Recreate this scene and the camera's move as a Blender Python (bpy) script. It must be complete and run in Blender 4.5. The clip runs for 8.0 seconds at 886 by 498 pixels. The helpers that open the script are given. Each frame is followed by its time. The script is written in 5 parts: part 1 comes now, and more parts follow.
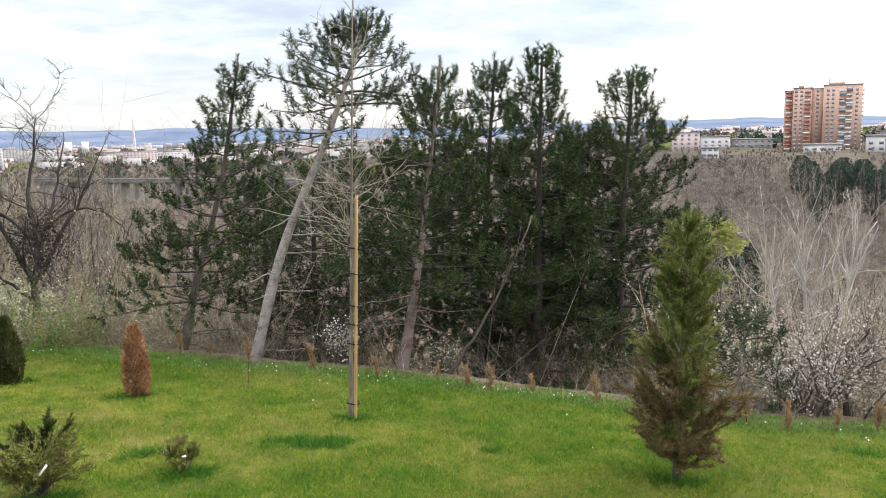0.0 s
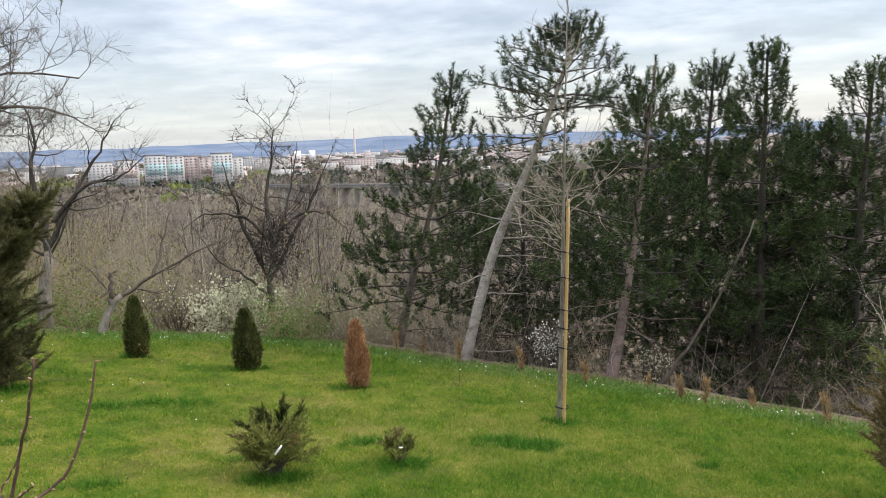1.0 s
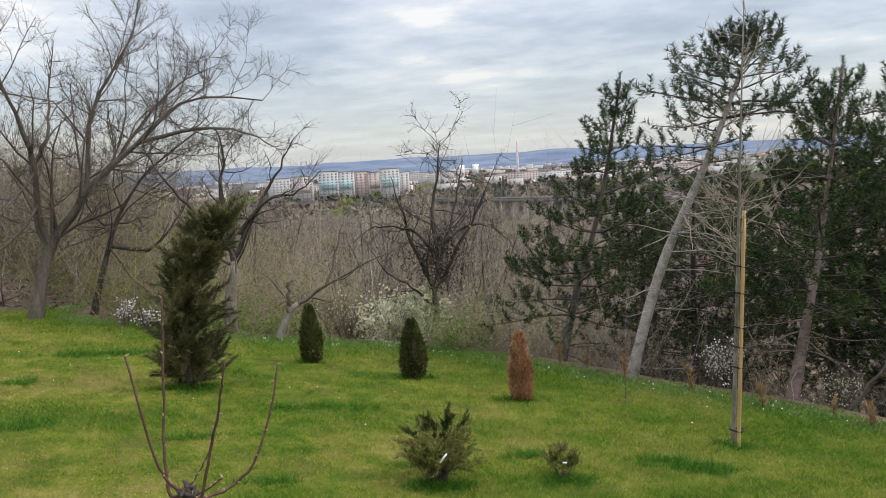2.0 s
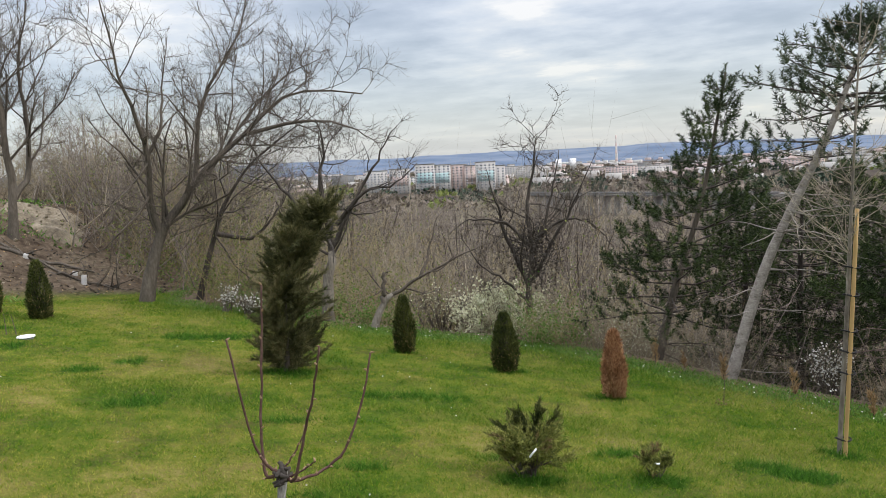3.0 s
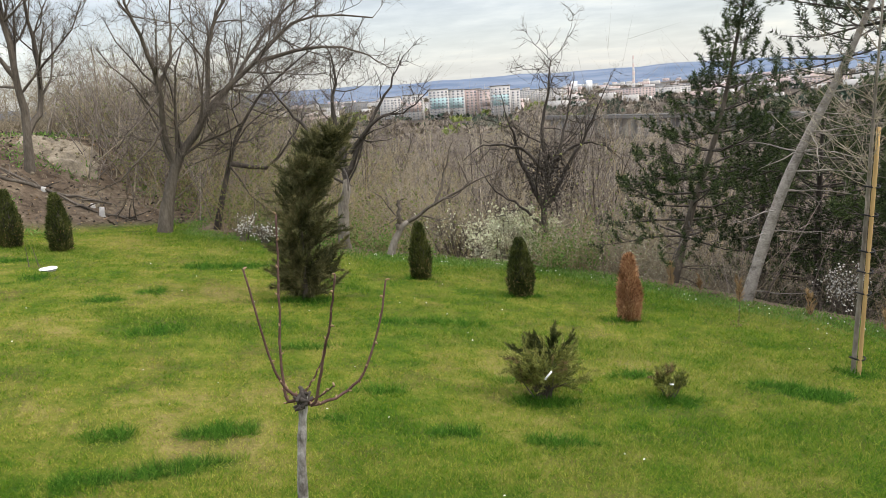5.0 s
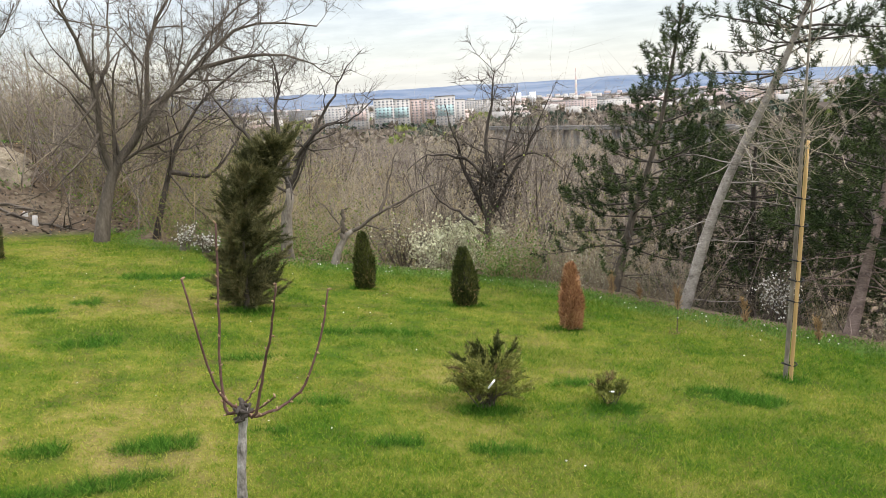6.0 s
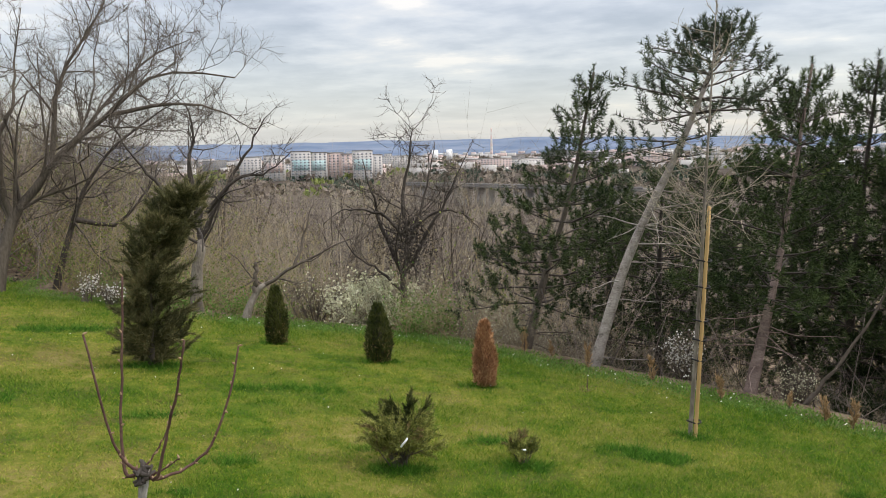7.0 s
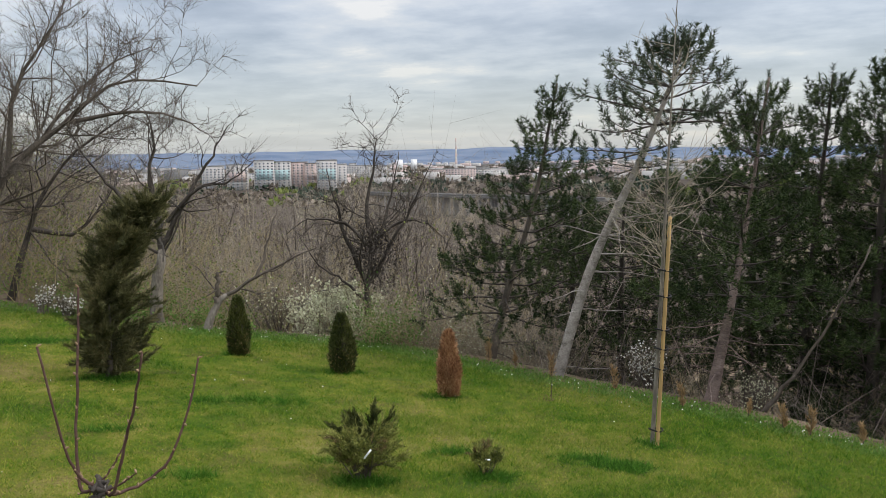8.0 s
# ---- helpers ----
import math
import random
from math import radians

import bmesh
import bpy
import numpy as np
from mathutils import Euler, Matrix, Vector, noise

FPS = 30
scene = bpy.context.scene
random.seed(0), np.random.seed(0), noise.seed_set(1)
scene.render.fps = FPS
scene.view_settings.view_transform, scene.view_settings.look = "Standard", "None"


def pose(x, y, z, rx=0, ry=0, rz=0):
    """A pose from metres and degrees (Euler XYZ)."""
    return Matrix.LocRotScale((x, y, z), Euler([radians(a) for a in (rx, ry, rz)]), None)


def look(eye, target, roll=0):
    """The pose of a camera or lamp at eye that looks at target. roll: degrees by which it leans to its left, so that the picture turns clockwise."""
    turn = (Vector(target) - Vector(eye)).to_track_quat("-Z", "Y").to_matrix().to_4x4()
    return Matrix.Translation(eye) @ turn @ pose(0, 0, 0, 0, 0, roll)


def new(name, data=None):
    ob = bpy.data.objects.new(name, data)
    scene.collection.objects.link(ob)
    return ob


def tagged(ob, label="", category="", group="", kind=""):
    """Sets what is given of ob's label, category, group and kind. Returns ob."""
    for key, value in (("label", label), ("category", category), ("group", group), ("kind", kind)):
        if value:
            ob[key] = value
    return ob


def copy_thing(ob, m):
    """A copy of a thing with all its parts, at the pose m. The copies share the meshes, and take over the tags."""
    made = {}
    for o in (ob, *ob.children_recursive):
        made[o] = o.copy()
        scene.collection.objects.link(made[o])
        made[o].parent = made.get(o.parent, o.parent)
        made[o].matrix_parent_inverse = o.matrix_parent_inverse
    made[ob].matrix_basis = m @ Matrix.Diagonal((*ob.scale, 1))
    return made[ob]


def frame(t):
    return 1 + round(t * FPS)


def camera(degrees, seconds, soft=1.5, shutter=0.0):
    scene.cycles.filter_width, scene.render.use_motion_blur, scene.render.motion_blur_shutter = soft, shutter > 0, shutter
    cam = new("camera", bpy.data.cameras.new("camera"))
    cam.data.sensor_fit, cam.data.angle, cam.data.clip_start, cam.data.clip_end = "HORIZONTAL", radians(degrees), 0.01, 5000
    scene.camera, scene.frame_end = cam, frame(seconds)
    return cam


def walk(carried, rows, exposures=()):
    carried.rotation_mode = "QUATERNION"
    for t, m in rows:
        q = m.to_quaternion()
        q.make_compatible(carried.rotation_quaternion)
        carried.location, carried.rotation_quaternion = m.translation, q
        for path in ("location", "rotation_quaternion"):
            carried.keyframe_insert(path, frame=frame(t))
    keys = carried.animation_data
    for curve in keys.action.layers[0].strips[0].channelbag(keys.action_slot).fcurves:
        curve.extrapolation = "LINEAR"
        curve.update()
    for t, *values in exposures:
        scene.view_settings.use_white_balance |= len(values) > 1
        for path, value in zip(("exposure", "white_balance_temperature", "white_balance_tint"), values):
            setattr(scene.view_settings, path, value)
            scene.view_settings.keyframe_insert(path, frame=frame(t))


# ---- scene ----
cam = camera(57.6, 8.0, soft=0.75)
PATH = [
    (0.0, pose(0.043, 0.032, 2.307, 81.559, 1.205, 0.000)),
    (0.5, pose(0.020, 0.021, 2.307, 81.505, 1.631, 8.225)),
    (1.0, pose(-0.001, -0.000, 2.305, 82.319, 2.414, 14.590)),
    (1.5, pose(-0.018, -0.007, 2.302, 83.406, 3.535, 20.474)),
    (2.0, pose(-0.024, -0.009, 2.297, 83.838, 3.407, 26.058)),
    (2.2, pose(-0.019, -0.006, 2.293, 83.840, 3.366, 28.195)),
    (3.3, pose(-0.015, -0.005, 2.293, 83.672, 3.010, 33.366)),
    (3.5, pose(-0.014, -0.006, 2.292, 83.537, 3.138, 33.538)),
    (4.0, pose(-0.011, -0.009, 2.293, 82.203, 3.598, 34.589)),
    (4.5, pose(-0.015, 0.001, 2.292, 79.852, 4.028, 34.913)),
    (4.7, pose(-0.012, 0.000, 2.293, 79.016, 4.143, 34.598)),
    (5.8, pose(0.004, 0.000, 2.293, 78.505, 3.711, 31.101)),
    (6.0, pose(0.008, 0.000, 2.293, 79.025, 3.332, 29.996)),
    (6.5, pose(0.010, -0.004, 2.302, 80.927, 2.238, 26.811)),
    (7.0, pose(0.010, -0.008, 2.311, 82.673, 1.358, 24.214)),
    (7.5, pose(0.012, 0.001, 2.315, 83.558, 1.087, 22.387)),
    (8.0, pose(0.014, 0.001, 2.311, 83.317, 1.074, 21.719)),
]
EXPOSURES = [(0.0, 0.72, 6600, 12.5), (0.5, 0.52, 6550, 11.5), (1.0, 0.47, 6550, 11), (1.5, 0.32, 6550, 11), (2.0, 0.19, 6550, 11), (4.0, 0.26, 6550, 10.5), (4.5, 0.33, 6700, 11), (6.0, 0.68, 6900, 11), (6.5, 0.53, 7000, 12.5), (7.0, 0.26, 6800, 12), (7.5, 0.10, 6600, 11), (8.0, 0.04, 6550, 10.5)]
walk(cam, PATH, EXPOSURES)

# ---- light ----
SUN_AZ, SUN_EL = radians(70), radians(42)
world = bpy.data.worlds.new("sky")
scene.world = world
world.use_nodes = True


class Nodes:
    """Short hand for building node trees."""

    def __init__(self, tree):
        self.t = tree

    def add(self, kind, **values):
        n = self.t.nodes.new(kind)
        for key, v in values.items():
            if key in n.inputs:
                n.inputs[key].default_value = v
        return n

    def link(self, a, b):
        self.t.links.new(a, b)

    def math(self, op, a, b=0.0):
        n = self.t.nodes.new("ShaderNodeMath")
        n.operation = op
        for i, v in enumerate((a, b)):
            if isinstance(v, (int, float)):
                n.inputs[i].default_value = v
            else:
                self.link(v, n.inputs[i])
        return n.outputs[0]

    def noise(self, vec, scale, detail=4.0, rough=0.55):
        n = self.add("ShaderNodeTexNoise", Scale=scale, Detail=detail, Roughness=rough)
        if vec is not None:
            self.link(vec, n.inputs["Vector"])
        return n.outputs["Fac"]

    def ramp(self, fac, stops):
        n = self.t.nodes.new("ShaderNodeValToRGB")
        e = n.color_ramp.elements
        while len(e) < len(stops):
            e.new(0.5)
        for el, (p, c) in zip(e, stops):
            el.position, el.color = p, (*c, 1) if len(c) == 3 else c
        self.link(fac, n.inputs[0])
        return n.outputs[0]

    def mix(self, fac, a, b, blend="MIX"):
        n = self.t.nodes.new("ShaderNodeMix")
        n.data_type, n.blend_type = "RGBA", blend
        for sock, v in ((n.inputs[0], fac), (n.inputs[6], a), (n.inputs[7], b)):
            if isinstance(v, (int, float)):
                sock.default_value = v
            elif isinstance(v, tuple):
                sock.default_value = (*v, 1)
            else:
                self.link(v, sock)
        return n.outputs[2]


def make_sky():
    nt = world.node_tree
    nt.nodes.clear()
    g = Nodes(nt)
    sky = g.add("ShaderNodeTexSky")
    sky.sky_type, sky.sun_disc = "NISHITA", False
    sky.sun_elevation, sky.sun_rotation = SUN_EL, SUN_AZ
    co = g.add("ShaderNodeTexCoord")
    xyz = g.add("ShaderNodeSeparateXYZ")
    g.link(co.outputs["Generated"], xyz.inputs[0])
    h = g.math("MAXIMUM", xyz.outputs[2], 0.0)
    den = g.math("ADD", h, 0.10)
    flat = g.add("ShaderNodeCombineXYZ")
    g.link(g.math("DIVIDE", xyz.outputs[0], den), flat.inputs[0])
    g.link(g.math("DIVIDE", xyz.outputs[1], den), flat.inputs[1])
    big = g.noise(flat.outputs[0], 0.80, 6.0, 0.5)
    small = g.noise(flat.outputs[0], 2.6, 5.0, 0.6)
    f = g.math("ADD", g.math("MULTIPLY", big, 0.72), g.math("MULTIPLY", small, 0.28))
    clouds = g.ramp(f, [(0.40, (0.40, 0.43, 0.495)), (0.475, (0.52, 0.55, 0.615)), (0.535, (0.66, 0.685, 0.735)), (0.585, (0.78, 0.78, 0.79)), (0.63, (1.0, 0.95, 0.89))])
    low = g.ramp(h, [(0.0, (1, 1, 1)), (0.11, (0, 0, 0))])
    col = g.mix(g.math("MULTIPLY", low, 0.75), clouds, (0.76, 0.81, 0.86))
    a = g.add("ShaderNodeBackground", Strength=0.05)
    g.link(sky.outputs[0], a.inputs[0])
    b = g.add("ShaderNodeBackground")
    g.link(col, b.inputs[0])
    # an overcast sky is brighter towards the zenith
    g.link(g.math("MULTIPLY", g.math("ADD", g.math("MULTIPLY", g.math("MULTIPLY", h, h), 6.5), 1.0), 0.57), b.inputs[1])
    add = g.add("ShaderNodeAddShader")
    g.link(a.outputs[0], add.inputs[0])
    g.link(b.outputs[0], add.inputs[1])
    out = g.add("ShaderNodeOutputWorld")
    g.link(add.outputs[0], out.inputs[0])


make_sky()
sun = new("sun", bpy.data.lights.new("sun", "SUN"))
sun.data.energy, sun.data.angle, sun.data.color = 1.5, radians(14), (1.0, 0.95, 0.88)
sun.matrix_world = look((0, 0, 0), (-math.sin(SUN_AZ) * math.cos(SUN_EL), -math.cos(SUN_AZ) * math.cos(SUN_EL), -math.sin(SUN_EL)))


# ---- materials ----
def material(name, stops, scale=6.0, fine=40.0, rough=0.85, island=0.0, bump=0.0, stretch=(1, 1, 1), spec=0.25, through_light=0.0):
    """A rough natural surface: a colour ramp over noise at two scales, with a little variation per loose piece."""
    m = bpy.data.materials.new(name)
    m.use_nodes = True
    nt = m.node_tree
    nt.nodes.clear()
    g = Nodes(nt)
    geo = g.add("ShaderNodeNewGeometry")
    mp = g.add("ShaderNodeMapping", Scale=stretch)
    g.link(geo.outputs["Position"], mp.inputs[0])
    f = g.math("ADD", g.math("MULTIPLY", g.noise(mp.outputs[0], scale), 0.62), g.math("MULTIPLY", g.noise(mp.outputs[0], fine), 0.38))
    if island:
        f = g.math("ADD", f, g.math("MULTIPLY", g.math("SUBTRACT", geo.outputs["Random Per Island"], 0.5), island))
    n = len(stops)
    col = g.ramp(f, [(0.33 + 0.36 * i / max(1, n - 1), c) for i, c in enumerate(stops)])
    p = g.add("ShaderNodeBsdfPrincipled", Roughness=rough)
    p.inputs["Specular IOR Level"].default_value = spec
    g.link(col, p.inputs["Base Color"])
    if bump:
        b = g.add("ShaderNodeBump", Strength=bump, Distance=0.02)
        g.link(g.noise(mp.outputs[0], fine), b.inputs["Height"])
        g.link(b.outputs[0], p.inputs["Normal"])
    surf = p.outputs[0]
    if through_light:
        tr = g.add("ShaderNodeBsdfTranslucent")
        g.link(col, tr.inputs[0])
        mx = g.add("ShaderNodeMixShader", Fac=through_light)
        g.link(surf, mx.inputs[1])
        g.link(tr.outputs[0], mx.inputs[2])
        surf = mx.outputs[0]
    out = g.add("ShaderNodeOutputMaterial")
    g.link(surf, out.inputs[0])
    return m


M_BARK = material("grey_bark", [(0.042, 0.035, 0.028), (0.095, 0.079, 0.062), (0.175, 0.148, 0.118)], 3, 30, bump=0.6, stretch=(1, 1, 0.3))
M_DARKBARK = material("dark_bark", [(0.03, 0.025, 0.02), (0.06, 0.05, 0.042), (0.10, 0.085, 0.07)], 3, 30, bump=0.6, stretch=(1, 1, 0.3))
M_PALEBARK = material("pale_bark", [(0.075, 0.062, 0.050), (0.18, 0.158, 0.13), (0.31, 0.28, 0.235)], 5, 34, bump=0.5, stretch=(1, 1, 0.4))
M_PINEBARK = material("pine_bark", [(0.075, 0.062, 0.052), (0.215, 0.19, 0.165), (0.30, 0.27, 0.24), (0.40, 0.36, 0.325)], 5, 30, bump=0.9, stretch=(1, 1, 1.5))
M_SILVER = material("silvery_bark", [(0.28, 0.25, 0.22), (0.42, 0.39, 0.35), (0.58, 0.55, 0.50)], 3, 25, bump=0.4, stretch=(1, 1, 0.5))
M_LICHEN = material("mottled_grey_bark", [(0.06, 0.05, 0.042), (0.16, 0.145, 0.13), (0.30, 0.28, 0.26), (0.46, 0.44, 0.41)], 16, 70, bump=0.7, stretch=(1, 1, 0.6))
M_PINKBARK = material("reddish_pine_bark", [(0.08, 0.055, 0.047), (0.18, 0.135, 0.115), (0.27, 0.205, 0.18)], 5, 30, bump=0.9, stretch=(1, 1, 1.5))
M_TWIG = material("twigs", [(0.075, 0.06, 0.04), (0.185, 0.153, 0.102), (0.36, 0.31, 0.21)], 1.2, 20, island=0.15)
M_WOODTWIG = material("wood_twigs", [(0.06, 0.047, 0.038), (0.15, 0.124, 0.102), (0.31, 0.265, 0.22)], 1.2, 20, island=0.15)
M_PALETWIG = material("pale_twigs", [(0.17, 0.14, 0.10), (0.27, 0.235, 0.17), (0.42, 0.37, 0.275)], 1.2, 20, island=0.15)
M_WARMTWIG = material("warm_twigs", [(0.12, 0.09, 0.042), (0.22, 0.175, 0.085), (0.34, 0.28, 0.145)], 1.2, 20, island=0.2)
M_NEEDLE = material("pine_needles", [(0.009, 0.016, 0.006), (0.036, 0.056, 0.019), (0.105, 0.143, 0.048)], 1.5, 12, island=0.25, rough=0.7, spec=0.1, through_light=0.15)
M_NEEDLE_B = material("bluish_pine_needles", [(0.016, 0.024, 0.013), (0.045, 0.064, 0.032), (0.10, 0.128, 0.062)], 1.5, 12, island=0.25, rough=0.7, spec=0.1, through_light=0.15)
M_THUJA = material("thuja_green", [(0.018, 0.026, 0.006), (0.06, 0.074, 0.016), (0.15, 0.155, 0.045)], 5, 30, island=0.25, rough=0.75, through_light=0.1)
M_THUJA_DRY = material("thuja_dry", [(0.17, 0.075, 0.035), (0.38, 0.2, 0.1), (0.57, 0.36, 0.2)], 6, 30, island=0.3, rough=0.9, through_light=0.1)
M_CYPRESS = material("cypress_green", [(0.05, 0.066, 0.016), (0.14, 0.165, 0.04), (0.26, 0.27, 0.08)], 3, 25, island=0.25, rough=0.75, through_light=0.3)
M_CYPRESS_BR = material("cypress_browned", [(0.075, 0.056, 0.023), (0.185, 0.138, 0.058), (0.31, 0.23, 0.105)], 3, 25, island=0.3, rough=0.85, through_light=0.3)
M_CONIFER = material("conifer_olive", [(0.034, 0.038, 0.015), (0.10, 0.102, 0.040), (0.24, 0.205, 0.095)], 3, 25, island=0.25, rough=0.75, through_light=0.3)
M_JUNIPER = material("juniper_green", [(0.07, 0.09, 0.018), (0.22, 0.24, 0.055), (0.42, 0.41, 0.13)], 4, 25, island=0.3, rough=0.75, through_light=0.3)
M_STRAW = material("straw", [(0.20, 0.12, 0.05), (0.36, 0.24, 0.12), (0.50, 0.36, 0.20)], 4, 25, island=0.3, rough=0.9, through_light=0.1)
M_BLOSSOM = material("white_blossom", [(0.55, 0.54, 0.48), (0.75, 0.74, 0.68), (0.85, 0.84, 0.80)], 4, 25, island=0.3, through_light=0.3)
M_CREAM = material("cream_blossom", [(0.52, 0.52, 0.34), (0.68, 0.68, 0.48), (0.82, 0.82, 0.64)], 4, 25, island=0.3, through_light=0.3)
M_PINK = material("pinkish_blossom", [(0.38, 0.30, 0.27), (0.55, 0.47, 0.43), (0.72, 0.66, 0.62)], 4, 25, island=0.3, through_light=0.3)
M_LEAF = material("young_leaves", [(0.08, 0.11, 0.025), (0.16, 0.20, 0.05), (0.27, 0.30, 0.09)], 2, 25, island=0.3, through_light=0.3)
M_WEED = material("fresh_weeds", [(0.06, 0.14, 0.02), (0.11, 0.22, 0.035), (0.18, 0.29, 0.07)], 3, 25, island=0.3, through_light=0.2)
M_WILLOW = material("willow_yellow_green", [(0.16, 0.19, 0.035), (0.27, 0.30, 0.06), (0.37, 0.39, 0.10)], 1, 8, island=0.25, through_light=0.3)
M_STAKE = material("yellow_stake_wood", [(0.3, 0.19, 0.075), (0.42, 0.28, 0.12), (0.52, 0.37, 0.18)], 3, 40, stretch=(1, 1, 0.1), bump=0.2)
M_BLACK = material("black_rubber", [(0.012, 0.012, 0.012), (0.02, 0.02, 0.02)], 10, 50, rough=0.6)
M_WHITE = material("white_plastic", [(0.72, 0.72, 0.72), (0.82, 0.82, 0.81)], 10, 60, rough=0.5)
# brick lightened and desaturated, its colour carrying the distance haze
M_BRICK = material("orange_brick", [(0.42, 0.27, 0.2), (0.5, 0.33, 0.25), (0.56, 0.39, 0.31)], 0.05, 0.6)
M_PANEL = material("pale_panel", [(0.42, 0.405, 0.38), (0.52, 0.5, 0.475)], 0.03, 0.4)
# teal and rose dulled, with far-off haze mixed into the paint colour
M_TEAL = material("teal_panel", [(0.32, 0.46, 0.47), (0.40, 0.53, 0.53)], 0.03, 0.4)
M_ROSE = material("rose_panel", [(0.47, 0.37, 0.34), (0.54, 0.44, 0.40)], 0.03, 0.4)
M_GLASS = material("dark_window", [(0.18, 0.2, 0.23), (0.28, 0.3, 0.32)], 0.3, 2.0, rough=0.15, spec=0.6)
M_BALCONY = material("balcony_white", [(0.55, 0.53, 0.50), (0.68, 0.66, 0.63)], 0.2, 1.0)
M_BALCONY_R = material("balcony_red", [(0.30, 0.13, 0.10), (0.40, 0.19, 0.15)], 0.2, 1.0)
M_CONCRETE = material("grey_concrete", [(0.16, 0.16, 0.155), (0.25, 0.245, 0.235)], 0.1, 1.0)
M_RUBBLE = material("sandy_rubble", [(0.08, 0.065, 0.045), (0.20, 0.165, 0.115), (0.34, 0.29, 0.21)], 3.0, 22, bump=1.0)
M_FARWOOD = material("far_woods", [(0.075, 0.060, 0.050), (0.165, 0.137, 0.110), (0.29, 0.245, 0.19)], 0.03, 0.2, island=0.12)
M_PALEFAR = material("pale_far_woods", [(0.10, 0.085, 0.06), (0.16, 0.14, 0.10), (0.22, 0.20, 0.13)], 0.03, 0.2, island=0.2)
M_FARPINE = material("far_conifers", [(0.020, 0.032, 0.024), (0.035, 0.055, 0.038), (0.055, 0.080, 0.05)], 0.05, 0.4, island=0.2)


# ---- geometry helpers ----
class Geo:
    """Collects triangles."""

    def __init__(self):
        self.v, self.f, self.n = [], [], 0

    def add(self, v, f):
        v, f = np.asarray(v, float).reshape(-1, 3), np.asarray(f, int).reshape(-1, 3)
        self.v.append(v)
        self.f.append(f + self.n)
        self.n += len(v)
        return self

    def tube(self, pts, radii, k=6):
        pts, radii = np.asarray(pts, float), np.asarray(radii, float)
        n = len(pts)
        d = np.gradient(pts, axis=0)
        d /= np.linalg.norm(d, axis=1, keepdims=True) + 1e-9
        ref = np.array([0.31, 0.95, 0.05]) if abs(d[0, 1]) < 0.8 else np.array([0.95, 0.1, 0.3])
        a = np.cross(d, ref)
        a /= np.linalg.norm(a, axis=1, keepdims=True) + 1e-9
        b = np.cross(d, a)
        th = np.arange(k) * 2 * np.pi / k
        ring = pts[:, None] + radii[:, None, None] * (np.cos(th)[None, :, None] * a[:, None] + np.sin(th)[None, :, None] * b[:, None])
        i = np.arange(n - 1)[:, None] * k
        j = np.arange(k)[None]
        q = (i + j, i + (j + 1) % k, i + k + (j + 1) % k, i + k + j)
        f = np.concatenate([np.stack([q[0], q[1], q[2]], -1).reshape(-1, 3), np.stack([q[0], q[2], q[3]], -1).reshape(-1, 3)])
        cap = np.stack([np.full(k - 2, (n - 1) * k), (n - 1) * k + np.arange(1, k - 1), (n - 1) * k + np.arange(2, k)], -1)
        return self.add(ring.reshape(-1, 3), np.concatenate([f, cap]))

    def spikes(self, p0, p1, r):
        """Thin three-sided spikes from p0 to p1."""
        p0, p1 = np.asarray(p0, float), np.asarray(p1, float)
        n = len(p0)
        if not n:
            return self
        d = p1 - p0
        d /= np.linalg.norm(d, axis=1, keepdims=True) + 1e-9
        a = np.cross(d, np.array([0.37, 0.81, 0.45]))
        a /= np.linalg.norm(a, axis=1, keepdims=True) + 1e-9
        b = np.cross(d, a)
        r = np.broadcast_to(np.asarray(r, float), (n,))[:, None]
        v = np.stack([p0 + a * r, p0 + r * (-0.5 * a + 0.87 * b), p0 + r * (-0.5 * a - 0.87 * b), p1], 1)
        o = np.arange(n)[:, None] * 4
        f = np.concatenate([o + [0, 1, 3], o + [1, 2, 3], o + [2, 0, 3]])
        return self.add(v.reshape(-1, 3), f)

    def blades(self, p, tip, w):
        """Flat triangles with a base of width w at p, pointing to tip."""
        p, tip = np.asarray(p, float), np.asarray(tip, float)
        n = len(p)
        if not n:
            return self
        d = tip - p
        side = np.cross(d, RNG.normal(size=(n, 3)))
        side /= np.linalg.norm(side, axis=1, keepdims=True) + 1e-9
        w = np.broadcast_to(np.asarray(w, float), (n,))[:, None]
        v = np.stack([p - side * w / 2, p + side * w / 2, tip], 1)
        return self.add(v.reshape(-1, 3), np.arange(3 * n).reshape(-1, 3))

    def diamonds(self, p, tip, w):
        """Flat four-cornered leaves, widest in the middle."""
        p, tip = np.asarray(p, float), np.asarray(tip, float)
        n = len(p)
        if not n:
            return self
        d = tip - p
        side = np.cross(d, RNG.normal(size=(n, 3)))
        side /= np.linalg.norm(side, axis=1, keepdims=True) + 1e-9
        w = np.broadcast_to(np.asarray(w, float), (n,))[:, None]
        m = (p + tip) / 2
        v = np.stack([p, m + side * w / 2, tip, m - side * w / 2], 1)
        o = np.arange(n)[:, None] * 4
        return self.add(v.reshape(-1, 3), np.concatenate([o + [0, 1, 2], o + [0, 2, 3]]))

    def box(self, lo, hi):
        (x0, y0, z0), (x1, y1, z1) = lo, hi
        v = [(x0, y0, z0), (x1, y0, z0), (x1, y1, z0), (x0, y1, z0), (x0, y0, z1), (x1, y0, z1), (x1, y1, z1), (x0, y1, z1)]
        q = [(0, 3, 2, 1), (4, 5, 6, 7), (0, 1, 5, 4), (1, 2, 6, 5), (2, 3, 7, 6), (3, 0, 4, 7)]
        return self.add(v, [t for a, b, c, d in q for t in ((a, b, c), (a, c, d))])

